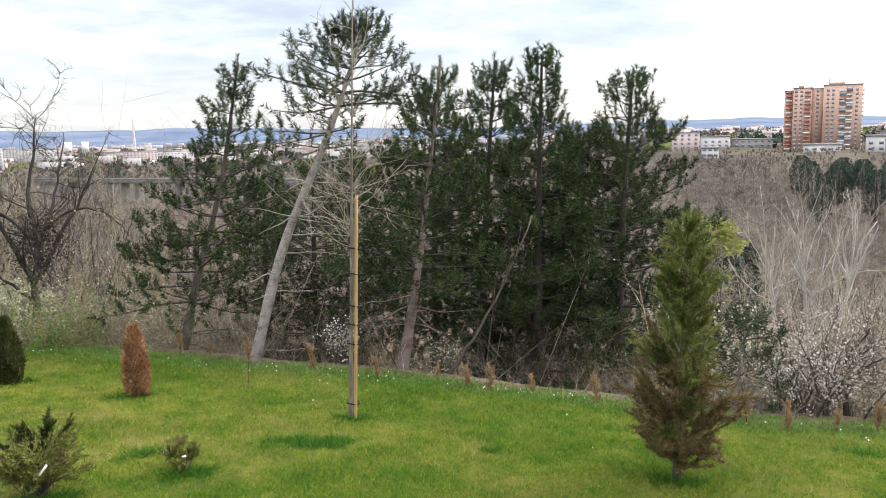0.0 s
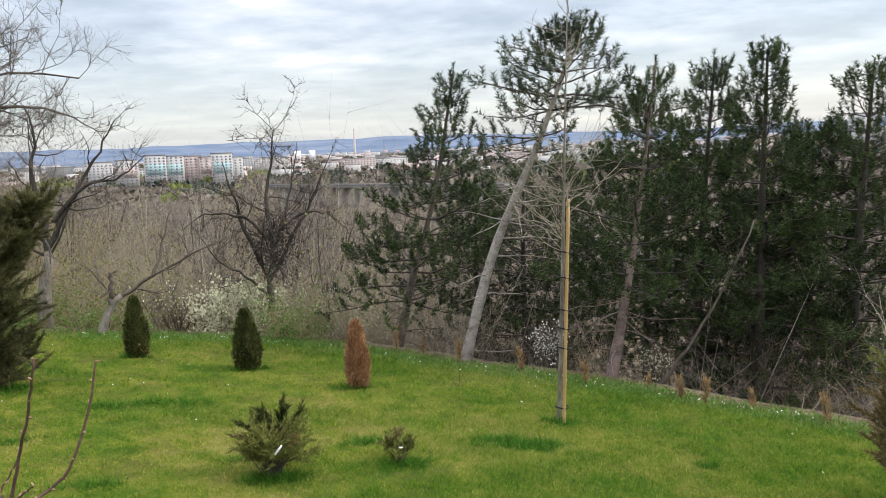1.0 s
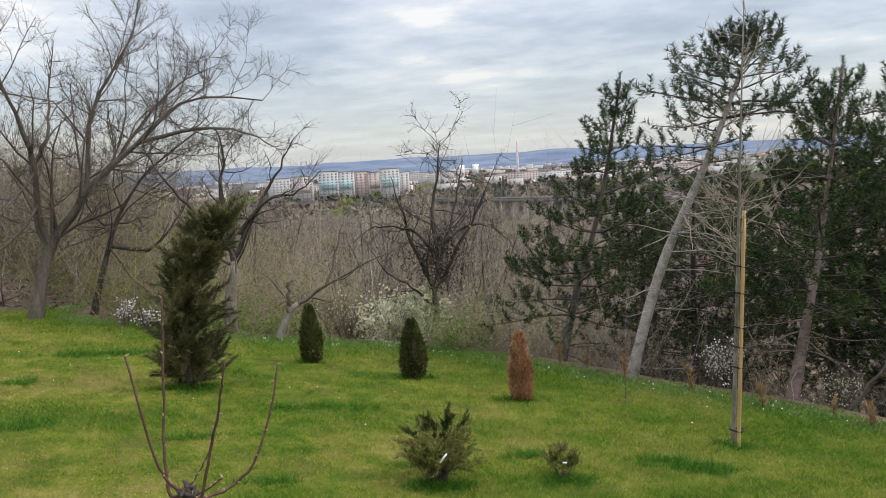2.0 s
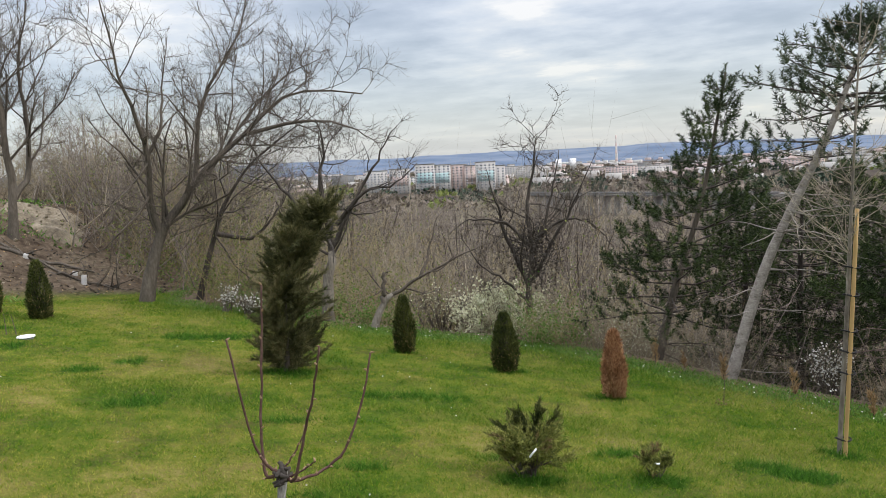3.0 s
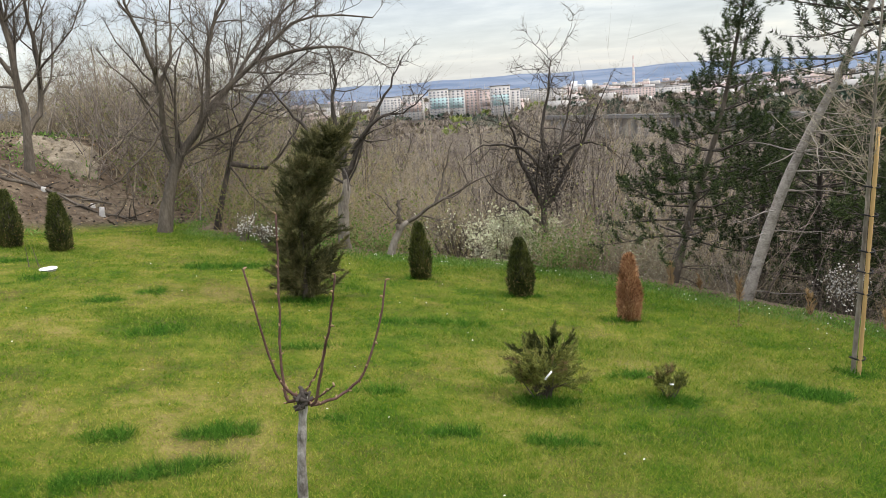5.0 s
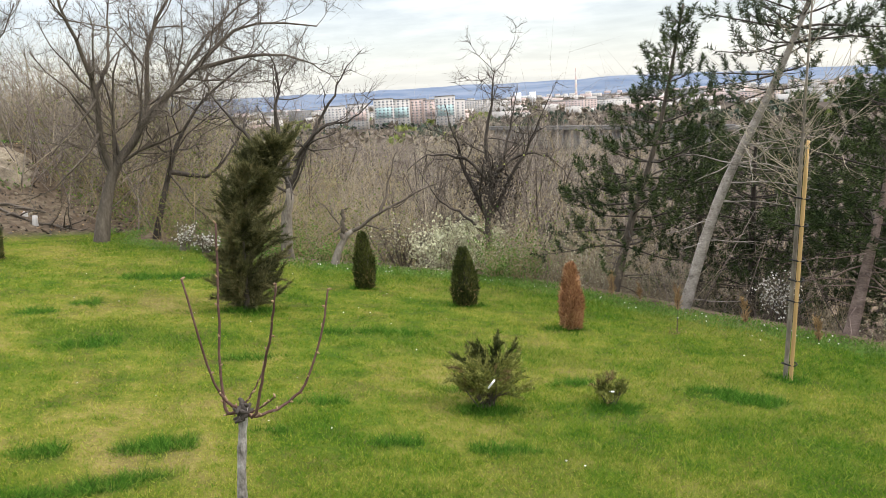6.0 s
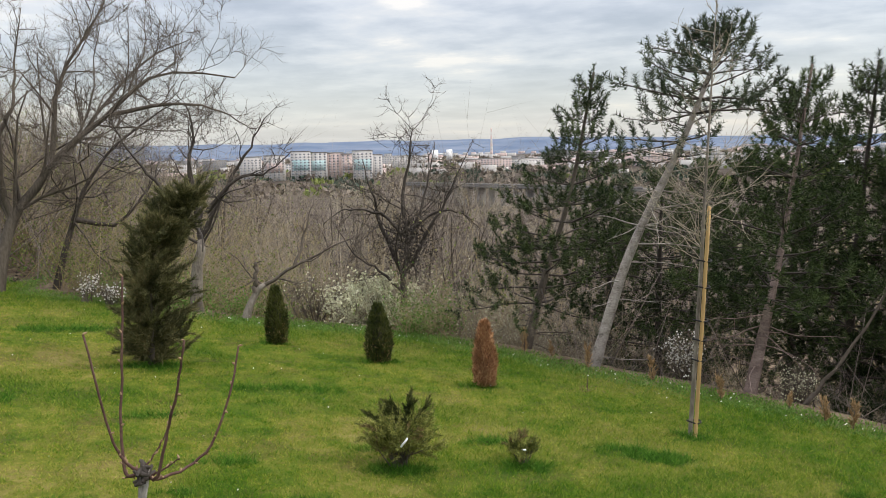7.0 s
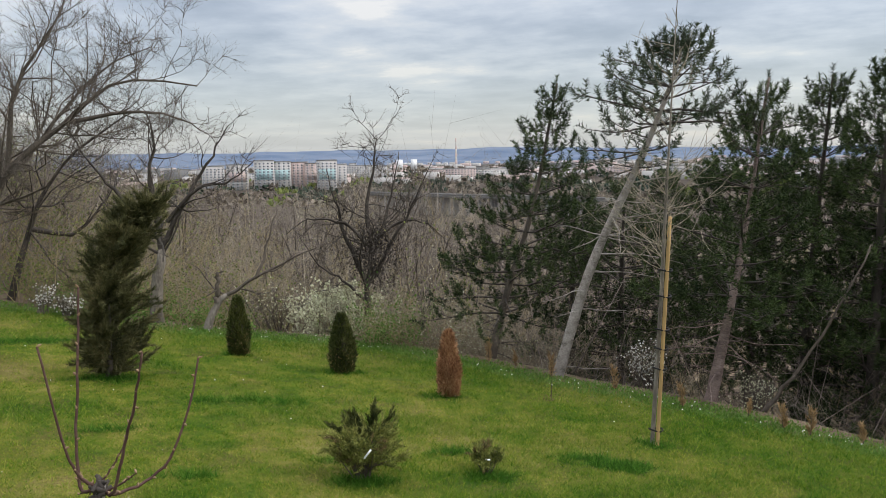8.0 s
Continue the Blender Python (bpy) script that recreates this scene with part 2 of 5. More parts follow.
    def mesh(self, name, mat, smooth=False):
        v = np.concatenate(self.v) if self.v else np.zeros((0, 3))
        f = np.concatenate(self.f) if self.f else np.zeros((0, 3), int)
        me = bpy.data.meshes.new(name)
        me.vertices.add(len(v))
        me.vertices.foreach_set("co", v.astype(np.float32).ravel())
        me.loops.add(f.size)
        me.loops.foreach_set("vertex_index", f.astype(np.int32).ravel())
        me.polygons.add(len(f))
        me.polygons.foreach_set("loop_start", np.arange(len(f), dtype=np.int32) * 3)
        me.update(calc_edges=True)
        if smooth:
            me.polygons.foreach_set("use_smooth", np.ones(len(f), bool))
        me.materials.append(mat)
        return me


RNG = np.random.default_rng(7)


def part(name, geo, mat, parent, label="", smooth=False):
    ob = new(name, geo.mesh(name, mat, smooth))
    ob.parent = parent
    return tagged(ob, label)


def thing(name, at, label, category, group="", kind=""):
    ob = new(name)
    ob.location = at
    return tagged(ob, label, category, group, kind)


def unit(v):
    v = np.asarray(v, float)
    return v / (np.linalg.norm(v, axis=-1, keepdims=True) + 1e-9)


def curve(pts, n):
    """A smooth line through a few control points, as n points."""
    pts = np.asarray(pts, float)
    m = len(pts)
    e = np.concatenate([[2 * pts[0] - pts[1]], pts, [2 * pts[-1] - pts[-2]]])
    out = []
    for u in np.linspace(0, m - 1, n):
        i = min(int(u), m - 2)
        t = u - i
        a, b, c, d = e[i], e[i + 1], e[i + 2], e[i + 3]
        out.append(0.5 * (2 * b + (c - a) * t + (2 * a - 5 * b + 4 * c - d) * t * t + (3 * b - a - 3 * c + d) * t ** 3))
    return np.array(out)


# ---- ground ----
EDGE_X = [-400, -60, -30, -20, -15.5, -13.5, -11.3, -9.4, -8, -6.9, -5.3, -3.8, -2.6, -0.5, 1.5, 3.3, 4.85, 8, 15, 60, 400]
EDGE_Y = [90, 50, 26, 17.5, 12.6, 10.3, 10.45, 10.5, 10.9, 11.3, 11.5, 11.2, 10.8, 10.4, 9.6, 8.85, 8.55, 8.4, 8.2, 8, 8]


def smooth01(t):
    t = np.clip(t, 0, 1)
    return t * t * (3 - 2 * t)


def edge(x):
    return np.interp(x, EDGE_X, EDGE_Y)


def soft_noise(x, y, f, seed=0.0):
    return (np.sin(x * f + seed) * np.cos(y * f * 1.13 + 2.1 * seed) + 0.5 * np.sin(x * f * 2.3 - y * f * 1.7 + seed * 3) + 0.25 * np.cos(x * f * 4.1 + y * f * 3.7 + seed)) / 1.75


def ground(x, y):
    x, y = np.asarray(x, float), np.asarray(y, float)
    r = np.hypot(x, y)
    ye = edge(x)
    s = y - ye
    yl = np.minimum(y, ye)
    xl = np.clip(x, -60, 60)
    z = -0.06 * xl - 0.1 * np.maximum(yl, -30) + 0.02 * soft_noise(x, y, 1.3) * (r < 40)
    z = z + 1.7 * smooth01((-x - 14.8) / 4.8)
    over = np.maximum(s, 0)
    drop = np.where(over < 2, 0.14 * over ** 2, 0.56 + 0.52 * (over - 2))
    drop = np.minimum(drop, 0.56 + 0.52 * 26 + 0.16 * np.maximum(over - 28, 0))
    z = z - np.where(s > 0, drop, 0)
    az = np.degrees(np.arctan2(x, np.maximum(y, 1e-6)))
    right = smooth01((az - 2) / 16)
    floor = -31 + 15 * right * smooth01((r - 140) / 330) - 2 * (1 - right)
    z = np.where(y > ye, np.maximum(z, floor + 2.5 * soft_noise(x, y, 0.02)), z)
    hill = smooth01((r - 2900) / 1500) * (66 + 8 * soft_noise(az * 10, r * 0, 0.05, 1.0) - 26 * smooth01((az + 20) / 25))
    return z + np.where(y > 0, hill, hill * 0.5)


def ground_at(x, y):
    return float(ground(np.array([x]), np.array([y]))[0])


def polar(d, az, dz=0.0):
    """A point on the ground, d metres off in the direction az (degrees to the right of +y)."""
    x, y = d * math.sin(radians(az)), d * math.cos(radians(az))
    return np.array([x, y, ground_at(x, y) + dz])


def at(d, az, el):
    """A point d metres off, seen from the eye at az and el degrees."""
    return np.array([d * math.sin(radians(az)), d * math.cos(radians(az)), 2.3 + d * math.tan(radians(el))])


PATCHES = [(-7.39, 5.12, 0.51, 0.23), (-9.07, 6.28, 0.33, 0.21), (-9.09, 5.64, 0.25, 0.17), (-5.67, 5.64, 0.31, 0.13), (-9.91, 8.16, 0.96, 0.30), (-5.40, 7.40, 0.77, 0.17), (-2.75, 6.91, 0.20, 0.14), (-3.56, 6.03, 0.16, 0.12), (-4.56, 3.62, 0.49, 0.17), (-3.30, 4.63, 0.33, 0.14), (-5.17, 3.07, 0.25, 0.14), (-4.45, 2.82, 0.73, 0.19),
           (-4.09, 4.34, 0.32, 0.12), (-4.30, 5.01, 0.30, 0.12), (-1.21, 7.56, 0.86, 0.18), (2.05, 6.77, 0.41, 0.13), (-2.72, 6.96, 0.26, 0.14), (-1.23, 7.38, 0.62, 0.15), (0.45, 7.46, 0.15, 0.12), (-2.50, 5.01, 0.52, 0.12), (-11.01, 5.84, 0.27, 0.24), (-12.51, 6.32, 0.40, 0.26), (-5.18, 7.61, 0.40, 0.12), (4.23, 7.78, 0.40, 0.12)]
TUFT_SPOTS = [(-1.0, 8.5, 0.32), (-7.05, 9.55, 0.3), (-5.3, 9.45, 0.3), (-3.55, 9.0, 0.34), (-7.3, 7.3, 0.6), (-3.1, 5.75, 0.42), (-2.15, 6.45, 0.34), (2.05, 6.75, 0.35)]
PATCHES += [(x, y, a, 0.55 * a) for x, y, a in TUFT_SPOTS]
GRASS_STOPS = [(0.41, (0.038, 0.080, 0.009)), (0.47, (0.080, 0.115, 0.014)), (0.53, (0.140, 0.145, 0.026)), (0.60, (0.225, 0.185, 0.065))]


def lushness(x, y):
    """Where the grass grows long and dark: by the shrubs, in streaks, and along the lawn's edge."""
    v = np.zeros_like(x)
    for px, py, a, b in PATCHES:
        r = math.hypot(px, py)
        dx, dy = x - px, y - py
        along, across = (dx * py - dy * px) / r, (dx * px + dy * py) / r
        w = soft_noise(x, y, 5.0, px) * 0.42 + soft_noise(x, y, 17.0, py) * 0.38
        v = np.maximum(v, smooth01(1.9 * (1.0 - np.hypot(along / a, across / b) + w)))
    streak = smooth01((soft_noise(x * 0.55 + 0.2 * y, y * 1.5, 1.15, 2.2) - 0.22) / 0.35)
    rim = smooth01(1 + (y - edge(x) + 0.5) / 1.3) * 0.38
    clump = smooth01((soft_noise(x, y, 7.5, 1.3) + 0.6 * soft_noise(x, y, 19.0, 4.2) - 0.55) / 0.5) * 0.42
    broad = smooth01((x + 5.5) / 5) * (0.30 + 0.18 * soft_noise(x, y, 2.1, 6.0))
    return np.clip(np.maximum(np.maximum(v, np.maximum(streak * 0.35, clump)), np.maximum(rim, broad)), 0, 1)


def turf(g, pos):
    """Mottling of the lawn: broad, by the foot and by the hand."""
    a = g.math("ADD", g.math("MULTIPLY", g.noise(pos, 0.5, 3.0), 0.38), g.math("MULTIPLY", g.noise(pos, 2.6, 4.0, 0.65), 0.32))
    b = g.math("ADD", g.math("MULTIPLY", g.noise(pos, 13.0, 6.0, 0.75), 0.22), g.math("MULTIPLY", g.noise(pos, 48.0, 4.0, 0.7), 0.16))
    return g.math("ADD", g.math("MULTIPLY", a, 0.9), b)


def ground_material():
    m = bpy.data.materials.new("ground")
    m.use_nodes = True
    nt = m.node_tree
    nt.nodes.clear()
    g = Nodes(nt)
    geo = g.add("ShaderNodeNewGeometry")
    pos = geo.outputs["Position"]
    grass = g.ramp(turf(g, pos), GRASS_STOPS)
    # thatch and bare crumbs of soil between the blades
    worn = g.ramp(g.math("ADD", g.math("MULTIPLY", g.noise(pos, 1.9, 3.0), 0.5), g.math("MULTIPLY", g.noise(pos, 30.0, 5.0, 0.7), 0.5)), [(0.50, (0, 0, 0)), (0.60, (1, 1, 1))])
    grass = g.mix(g.math("MULTIPLY", worn, 0.5), grass, (0.085, 0.060, 0.030))
    soil = g.ramp(g.math("ADD", g.math("MULTIPLY", g.noise(pos, 0.7, 4.0), 0.5), g.math("MULTIPLY", g.noise(pos, 8.0, 6.0), 0.5)),
                  [(0.36, (0.055, 0.040, 0.028)), (0.5, (0.125, 0.094, 0.066)), (0.6, (0.19, 0.15, 0.105)), (0.7, (0.09, 0.12, 0.035))])
    far = g.ramp(g.math("ADD", g.math("MULTIPLY", g.noise(pos, 0.006, 4.0), 0.6), g.math("MULTIPLY", g.noise(pos, 0.06, 5.0), 0.4)),
                 [(0.36, (0.050, 0.041, 0.034)), (0.5, (0.085, 0.070, 0.056)), (0.62, (0.13, 0.115, 0.075))])
    # distance haze painted into the hills as a blue base colour
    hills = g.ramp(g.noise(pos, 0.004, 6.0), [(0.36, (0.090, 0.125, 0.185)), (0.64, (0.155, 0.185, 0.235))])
    masks = []
    for nm in ("lawn", "far", "hill", "lush"):
        a = g.add("ShaderNodeAttribute")
        a.attribute_name = nm
        masks.append(a.outputs["Fac"])
    col = g.mix(masks[0], soil, g.mix(masks[3], grass, (0.024, 0.064, 0.009)))
    col = g.mix(masks[1], col, far)
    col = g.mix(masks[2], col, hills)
    p = g.add("ShaderNodeBsdfPrincipled", Roughness=0.95)
    p.inputs["Specular IOR Level"].default_value = 0.03
    g.link(col, p.inputs["Base Color"])
    b = g.add("ShaderNodeBump", Strength=0.9, Distance=0.04)
    g.link(g.noise(pos, 24.0, 8.0, 0.7), b.inputs["Height"])
    g.link(b.outputs[0], p.inputs["Normal"])
    out = g.add("ShaderNodeOutputMaterial")
    g.link(p.outputs[0], out.inputs[0])
    return m


def make_ground():
    az = np.radians(np.concatenate([np.arange(-95, 80, 0.6), np.arange(80, 265, 5.0)]))
    r = np.concatenate([[0.0, 1.0, 2.0], np.arange(2.5, 20, 0.2), np.geomspace(20, 4900, 120)])
    na, nr = len(az), len(r)
    x, y = np.outer(np.sin(az), r).ravel(), np.outer(np.cos(az), r).ravel()
    z = ground(x, y)
    i = np.arange(na)[:, None] * nr + np.arange(nr - 1)[None]
    j = ((np.arange(na) + 1) % na)[:, None] * nr + np.arange(nr - 1)[None]
    f = np.concatenate([np.stack([i, i + 1, j + 1], -1).reshape(-1, 3), np.stack([i, j + 1, j], -1).reshape(-1, 3)])
    geo = Geo().add(np.stack([x, y, z], 1), f[:, ::-1])
    me = geo.mesh("ground", ground_material(), True)
    rr = np.hypot(x, y)
    s = y - edge(x)
    lawn = (1 - smooth01((s + 0.2) / 0.5)) * (1 - smooth01((-x - 14.6 - 0.25 * (10 - y)) / 0.8))
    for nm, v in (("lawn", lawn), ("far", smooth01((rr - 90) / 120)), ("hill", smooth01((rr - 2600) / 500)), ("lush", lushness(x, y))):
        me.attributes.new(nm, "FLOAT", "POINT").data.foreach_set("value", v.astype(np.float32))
    tagged(new("ground", me), "green sloping lawn falling to a wooded valley and hills coloured haze-blue", "ground", kind="structure")


make_ground()


# ---- plant generators ----
def wander(p, d, length, n, bend, lift, rng):
    """A crooked line from p along d."""
    pts, d = [np.array(p, float)], unit(d)
    for _ in range(n):
        d = unit(d + rng.normal(size=3) * bend + np.array([0, 0, lift]))
        pts.append(pts[-1] + d * length / n)
    return np.array(pts)


def branch_out(wood, twigs, pts, r0, r1, rng, child=0.6, per_m=2.2, level=2, lift=0.06, spread=0.9, twig=0.45, twig_r=0.005, start=0.2, k=5, per_twig=9.0):
    """Grows side branches and twigs from a limb, level by level."""
    n = len(pts)
    wood.tube(pts, r1 + (r0 - r1) * (1 - np.linspace(0, 1, n)) ** 1.35, k)
    seg = np.linalg.norm(np.diff(pts, axis=0), axis=1)
    total = seg.sum()
    if level <= 0:
        m = max(3, int(total * per_twig))
        u = rng.uniform(0.15, 1, m) * (n - 1)
        i = np.minimum(u.astype(int), n - 2)
        p = pts[i] + (pts[i + 1] - pts[i]) * (u - i)[:, None]
        d = unit(unit(pts[i + 1] - pts[i]) * 0.8 + rng.normal(size=(m, 3)) * 0.65 + [0, 0, lift * 3])
        ln = twig * rng.uniform(0.4, 1.1, m)
        q = p + d * ln[:, None]
        twigs.spikes(p, q, twig_r)
        h = p + d * (ln * rng.uniform(0.3, 0.7, m))[:, None]
        twigs.spikes(h, h + unit(d + rng.normal(size=(m, 3)) * 0.7) * (ln * 0.6)[:, None], twig_r * 0.75)
        h = p + d * (ln * rng.uniform(0.5, 0.95, m))[:, None]
        twigs.spikes(h, h + unit(d + rng.normal(size=(m, 3)) * 0.9 + [0, 0, 0.3]) * (ln * 0.4)[:, None], twig_r * 0.7)
        return
    m = max(2, int(total * per_m))
    for u in np.sort(rng.uniform(start, 1, m)):
        t = u * (n - 1)
        i = min(int(t), n - 2)
        p = pts[i] + (pts[i + 1] - pts[i]) * (t - i)
        d = unit(unit(pts[i + 1] - pts[i]) * 0.9 + rng.normal(size=3) * spread + np.array([0, 0, lift * 2]))
        ln = total * child * (1.15 - 0.6 * u) * rng.uniform(0.6, 1.15)
        rr = max(0.008, (r1 + (r0 - r1) * (1 - u) ** 1.35) * 0.5)
        sub = wander(p, d, ln, 4, 0.22, lift, rng)
        branch_out(wood, twigs, sub, rr, max(0.003, rr * 0.35), rng, child, per_m * 1.25, level - 1, lift, spread, twig, twig_r, 0.15, 3 if level < 2 else 4, per_twig)


def bare_tree(label, base, limbs, seed, bark=None, twig_mat=None, category="tree", name="bare_tree", group="", limb_bark=None, **kw):
    """limbs: (control points in world metres, base radius, tip radius); the first is the trunk."""
    rng = np.random.default_rng(seed)
    base = np.asarray(base, float)
    ob = thing(name, base, label, category, group)
    wood, twigs = Geo(), Geo()
    for i, (pts, r0, r1) in enumerate(limbs):
        line = curve(np.asarray(pts, float) - base, 14)
        line[1:-1] += rng.normal(size=(12, 3)) * 0.015
        if i == 0:
            girth = (r1 + (r0 - r1) * (1 - np.linspace(0, 1, 14)) ** 1.3) * (1 + 0.3 * np.exp(-np.arange(14) / 0.8)) * (1 + 0.05 * rng.normal(size=14))
            m = 6 if limb_bark else 14
            wood.tube(line[:m], girth[:m], 9)
        limb = Geo()
        branch_out(limb, twigs, line, r0 * (0.9 if i == 0 else 1), r1, rng, **kw)
        part("limb" if i else "branch", limb, limb_bark or bark or M_BARK, ob)
    part("trunk", wood, bark or M_BARK, ob, smooth=True)
    part("crown", twigs, twig_mat or M_WOODTWIG, ob)
    return ob


def tufts(geo, p, d, rng, n=34, ln=0.085, w=0.0118, stem=0.25):
    """Rounded bottlebrush tufts of needles at the points p pointing along d."""
    size = np.repeat(rng.uniform(0.75, 1.2, len(p)), n)
    p, d = np.repeat(p, n, 0), np.repeat(d, n, 0)
    u = rng.uniform(-0.55, 0.45, len(p))
    o = p + d * (u * stem * size)[:, None]
    side = rng.normal(size=(len(p), 3))
    side = unit(side - d * (side * d).sum(-1, keepdims=True))
    nd = unit(side + d * (0.25 + 1.3 * np.maximum(u, 0) + rng.uniform(0, 0.4, len(p)))[:, None])
    geo.blades(o, o + nd * (ln * size * rng.uniform(0.8, 1.1, len(p)))[:, None], w)


def pine(label, trunk, r0, reach, seed, crown=0.3, needle=None, bark=None, density=1.0, n_needles=34, bare_below=0.0, side=(0, 0), dead=0, gap=0.20, lift=0.0):
    """trunk: control points in the world; reach: list of branch lengths from the crown's foot to its top; side: a pull of the crown."""
    rng = np.random.default_rng(seed)
    base = np.array(trunk[0], float)
    ob = thing("pine_tree", base, label, "pine tree", "pines behind the lawn")
    line = curve(np.array(trunk, float) - base, 26)
    wood, leaf = Geo(), Geo()
    wood.tube(line, (0.018 + (r0 - 0.018) * (1 - np.linspace(0, 1, 26)) ** 1.15) * (1 + 0.05 * np.sin(np.arange(26) * 2.1)), 10)
    height = np.linalg.norm(np.diff(line, axis=0), axis=1).sum()
    tp, td = [line[-1]], [np.array([0, 0, 1.0])]
    u = crown
    while u < 0.985:
        f = (u - crown) / (1 - crown)
        ln0 = np.interp(f, np.linspace(0, 1, len(reach)), reach)
        k = rng.integers(4, 7)
        a0 = rng.uniform(0, 6.28)
        for b in range(k):
            if rng.uniform() > density:
                continue
            a = a0 + b * 6.283 / k + rng.normal() * 0.25
            out = np.array([math.cos(a), math.sin(a), 0])
            ln = ln0 * rng.uniform(0.65, 1.12) * (1 + out[0] * side[0] + out[1] * side[1])
            t = u * 25
            i = min(int(t), 24)
            p = line[i] + (line[i + 1] - line[i]) * (t - i)
            tilt = -0.1 + 0.5 * f + lift
            pts = wander(p, out + [0, 0, tilt], ln, 5, 0.12, 0.04, rng)
            boughs = Geo()
            boughs.tube(pts, np.linspace(0.006 + 0.009 * ln, 0.005, 6), 4)
            tp.append(pts[-1]), td.append(unit(pts[-1] - pts[-2] + [0, 0, 0.1]))
            for v in np.arange(0.34, 0.98, gap / max(ln, 0.3)):
                for sgn in (-1, 1):
                    if rng.uniform() < 0.12:
                        continue
                    w = v * 5
                    j = min(int(w), 4)
                    q = pts[j] + (pts[j + 1] - pts[j]) * (w - j)
                    d = unit(pts[j + 1] - pts[j])
                    s = np.cross(d, [0, 0, 1]) * sgn
                    sl = (0.16 + 0.34 * ln * (1 - v)) * rng.uniform(0.6, 1.2)
                    e = unit(d * 0.7 + s + [0, 0, rng.uniform(-0.1, 0.55)])
                    sub = wander(q, e, sl, 2, 0.15, 0.12, rng)
                    boughs.tube(sub, (0.007, 0.005, 0.004), 3)
                    tp.append(sub[-1]), td.append(unit(sub[-1] - sub[-2] + [0, 0, 0.15]))
                    if sl > 0.42:
                        tp.append(sub[1]), td.append(unit(e + rng.normal(size=3) * 0.5))
            part("branch", boughs, M_DARKBARK, ob)
        u += rng.uniform(0.20, 0.32) / height
    for _ in range(dead):
        t = rng.uniform(0.06, crown + 0.1) * 25
        i = int(t)
        a = rng.uniform(0, 6.28)
        boughs = Geo()
        pts = wander(line[i], np.array([math.cos(a), math.sin(a), rng.uniform(-0.25, 0.15)]), rng.uniform(0.4, 1.5), 5, 0.14, -0.03, rng)
        boughs.tube(pts, np.linspace(0.011, 0.002, 6), 4)
        boughs.spikes(pts[2:5], pts[2:5] + rng.normal(size=(3, 3)) * 0.22, 0.004)
        part("dead_branch", boughs, bark or M_PINEBARK, ob)
    tufts(leaf, np.array(tp), np.array(td), rng, n_needles)
    part("trunk", wood, bark or M_PINEBARK, ob, smooth=True)
    part("crown", leaf, needle or M_NEEDLE, ob)
    return ob


def thuja(label, base, height, radius, seed, mat, n=8500, group="columnar thujas on the lawn"):
    rng = np.random.default_rng(seed)
    ob = thing("thuja", base, label, "thuja", group)
    core, stem, leaf = Geo(), Geo(), Geo()
    hs = np.linspace(0.03, 0.93, 12)

    def prof(h):
        return radius * np.where(h < 0.22, 0.80 + 0.9 * h, 1.0 - 0.12 * (h - 0.22)) * np.clip(1 - np.maximum(h - 0.45, 0) / 0.56, 0.0, 1) ** 0.62

    # added solid core keeps the plant opaque; dark brown inside green foliage
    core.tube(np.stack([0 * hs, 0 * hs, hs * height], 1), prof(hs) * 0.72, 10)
    stem.tube([(0, 0, -0.05), (0, 0, 0.2 * height)], [0.03, 0.025], 6)
    h = 1 - np.sqrt(rng.uniform(0, 1, n))
    h = np.where(rng.uniform(size=n) < 0.45, rng.uniform(0, 1, n), h) * 0.97
    a = rng.uniform(0, 6.283, n)
    lob = 1 + 0.10 * np.sin(a * 5 + h * 9 + seed) + 0.08 * np.sin(a * 9 - h * 17)
    rr = prof(h) * lob * rng.uniform(0.72, 1.03, n)
    out = np.stack([np.cos(a), np.sin(a), 0 * a], 1)
    p = out * rr[:, None] + np.stack([0 * h, 0 * h, h * height], 1)
    d = unit(out * 0.55 + np.array([0, 0, 1.0]) + rng.normal(size=(n, 3)) * 0.38)
    leaf.diamonds(p, p + d * (0.055 * rng.uniform(0.6, 1.4, n))[:, None], 0.012 * rng.uniform(0.6, 1.3, n))
    part("trunk", stem, M_DARKBARK, ob)
    part("filler_core", core, M_DARKBARK if mat is M_THUJA else mat, ob)
    part("foliage", leaf, mat, ob)
    if mat is M_THUJA:
        # dry tips low on the plant
        tan = Geo()
        k = rng.choice(np.where(h < 0.42)[0], 260)
        q = p[k] + out[k] * 0.012
        tan.diamonds(q, q + d[k] * 0.04, 0.014)
        tagged(part("dry_tips", tan, M_STRAW, ob), kind="stuff")
    return ob


def feathered(leaf, pts, rng, per_m=260, ln=0.07, w=0.008, fan=0.45, plume=0.0):
    """Fine scaly sprays along a branch."""
    seg = np.linalg.norm(np.diff(pts, axis=0), axis=1).sum()
    n = max(6, int(seg * per_m))
    m = len(pts)
    u = rng.uniform(0.08, 1, n)
    t = u * (m - 1)
    i = np.minimum(t.astype(int), m - 2)
    d = unit(pts[i + 1] - pts[i])
    p = pts[i] + (pts[i + 1] - pts[i]) * (t - i)[:, None] + rng.normal(size=(n, 3)) * plume * (1.1 - u)[:, None]
    leaf.blades(p, p + unit(d + rng.normal(size=(n, 3)) * fan + [0, 0, 0.12]) * (ln * rng.uniform(0.5, 1.3, n))[:, None], w)


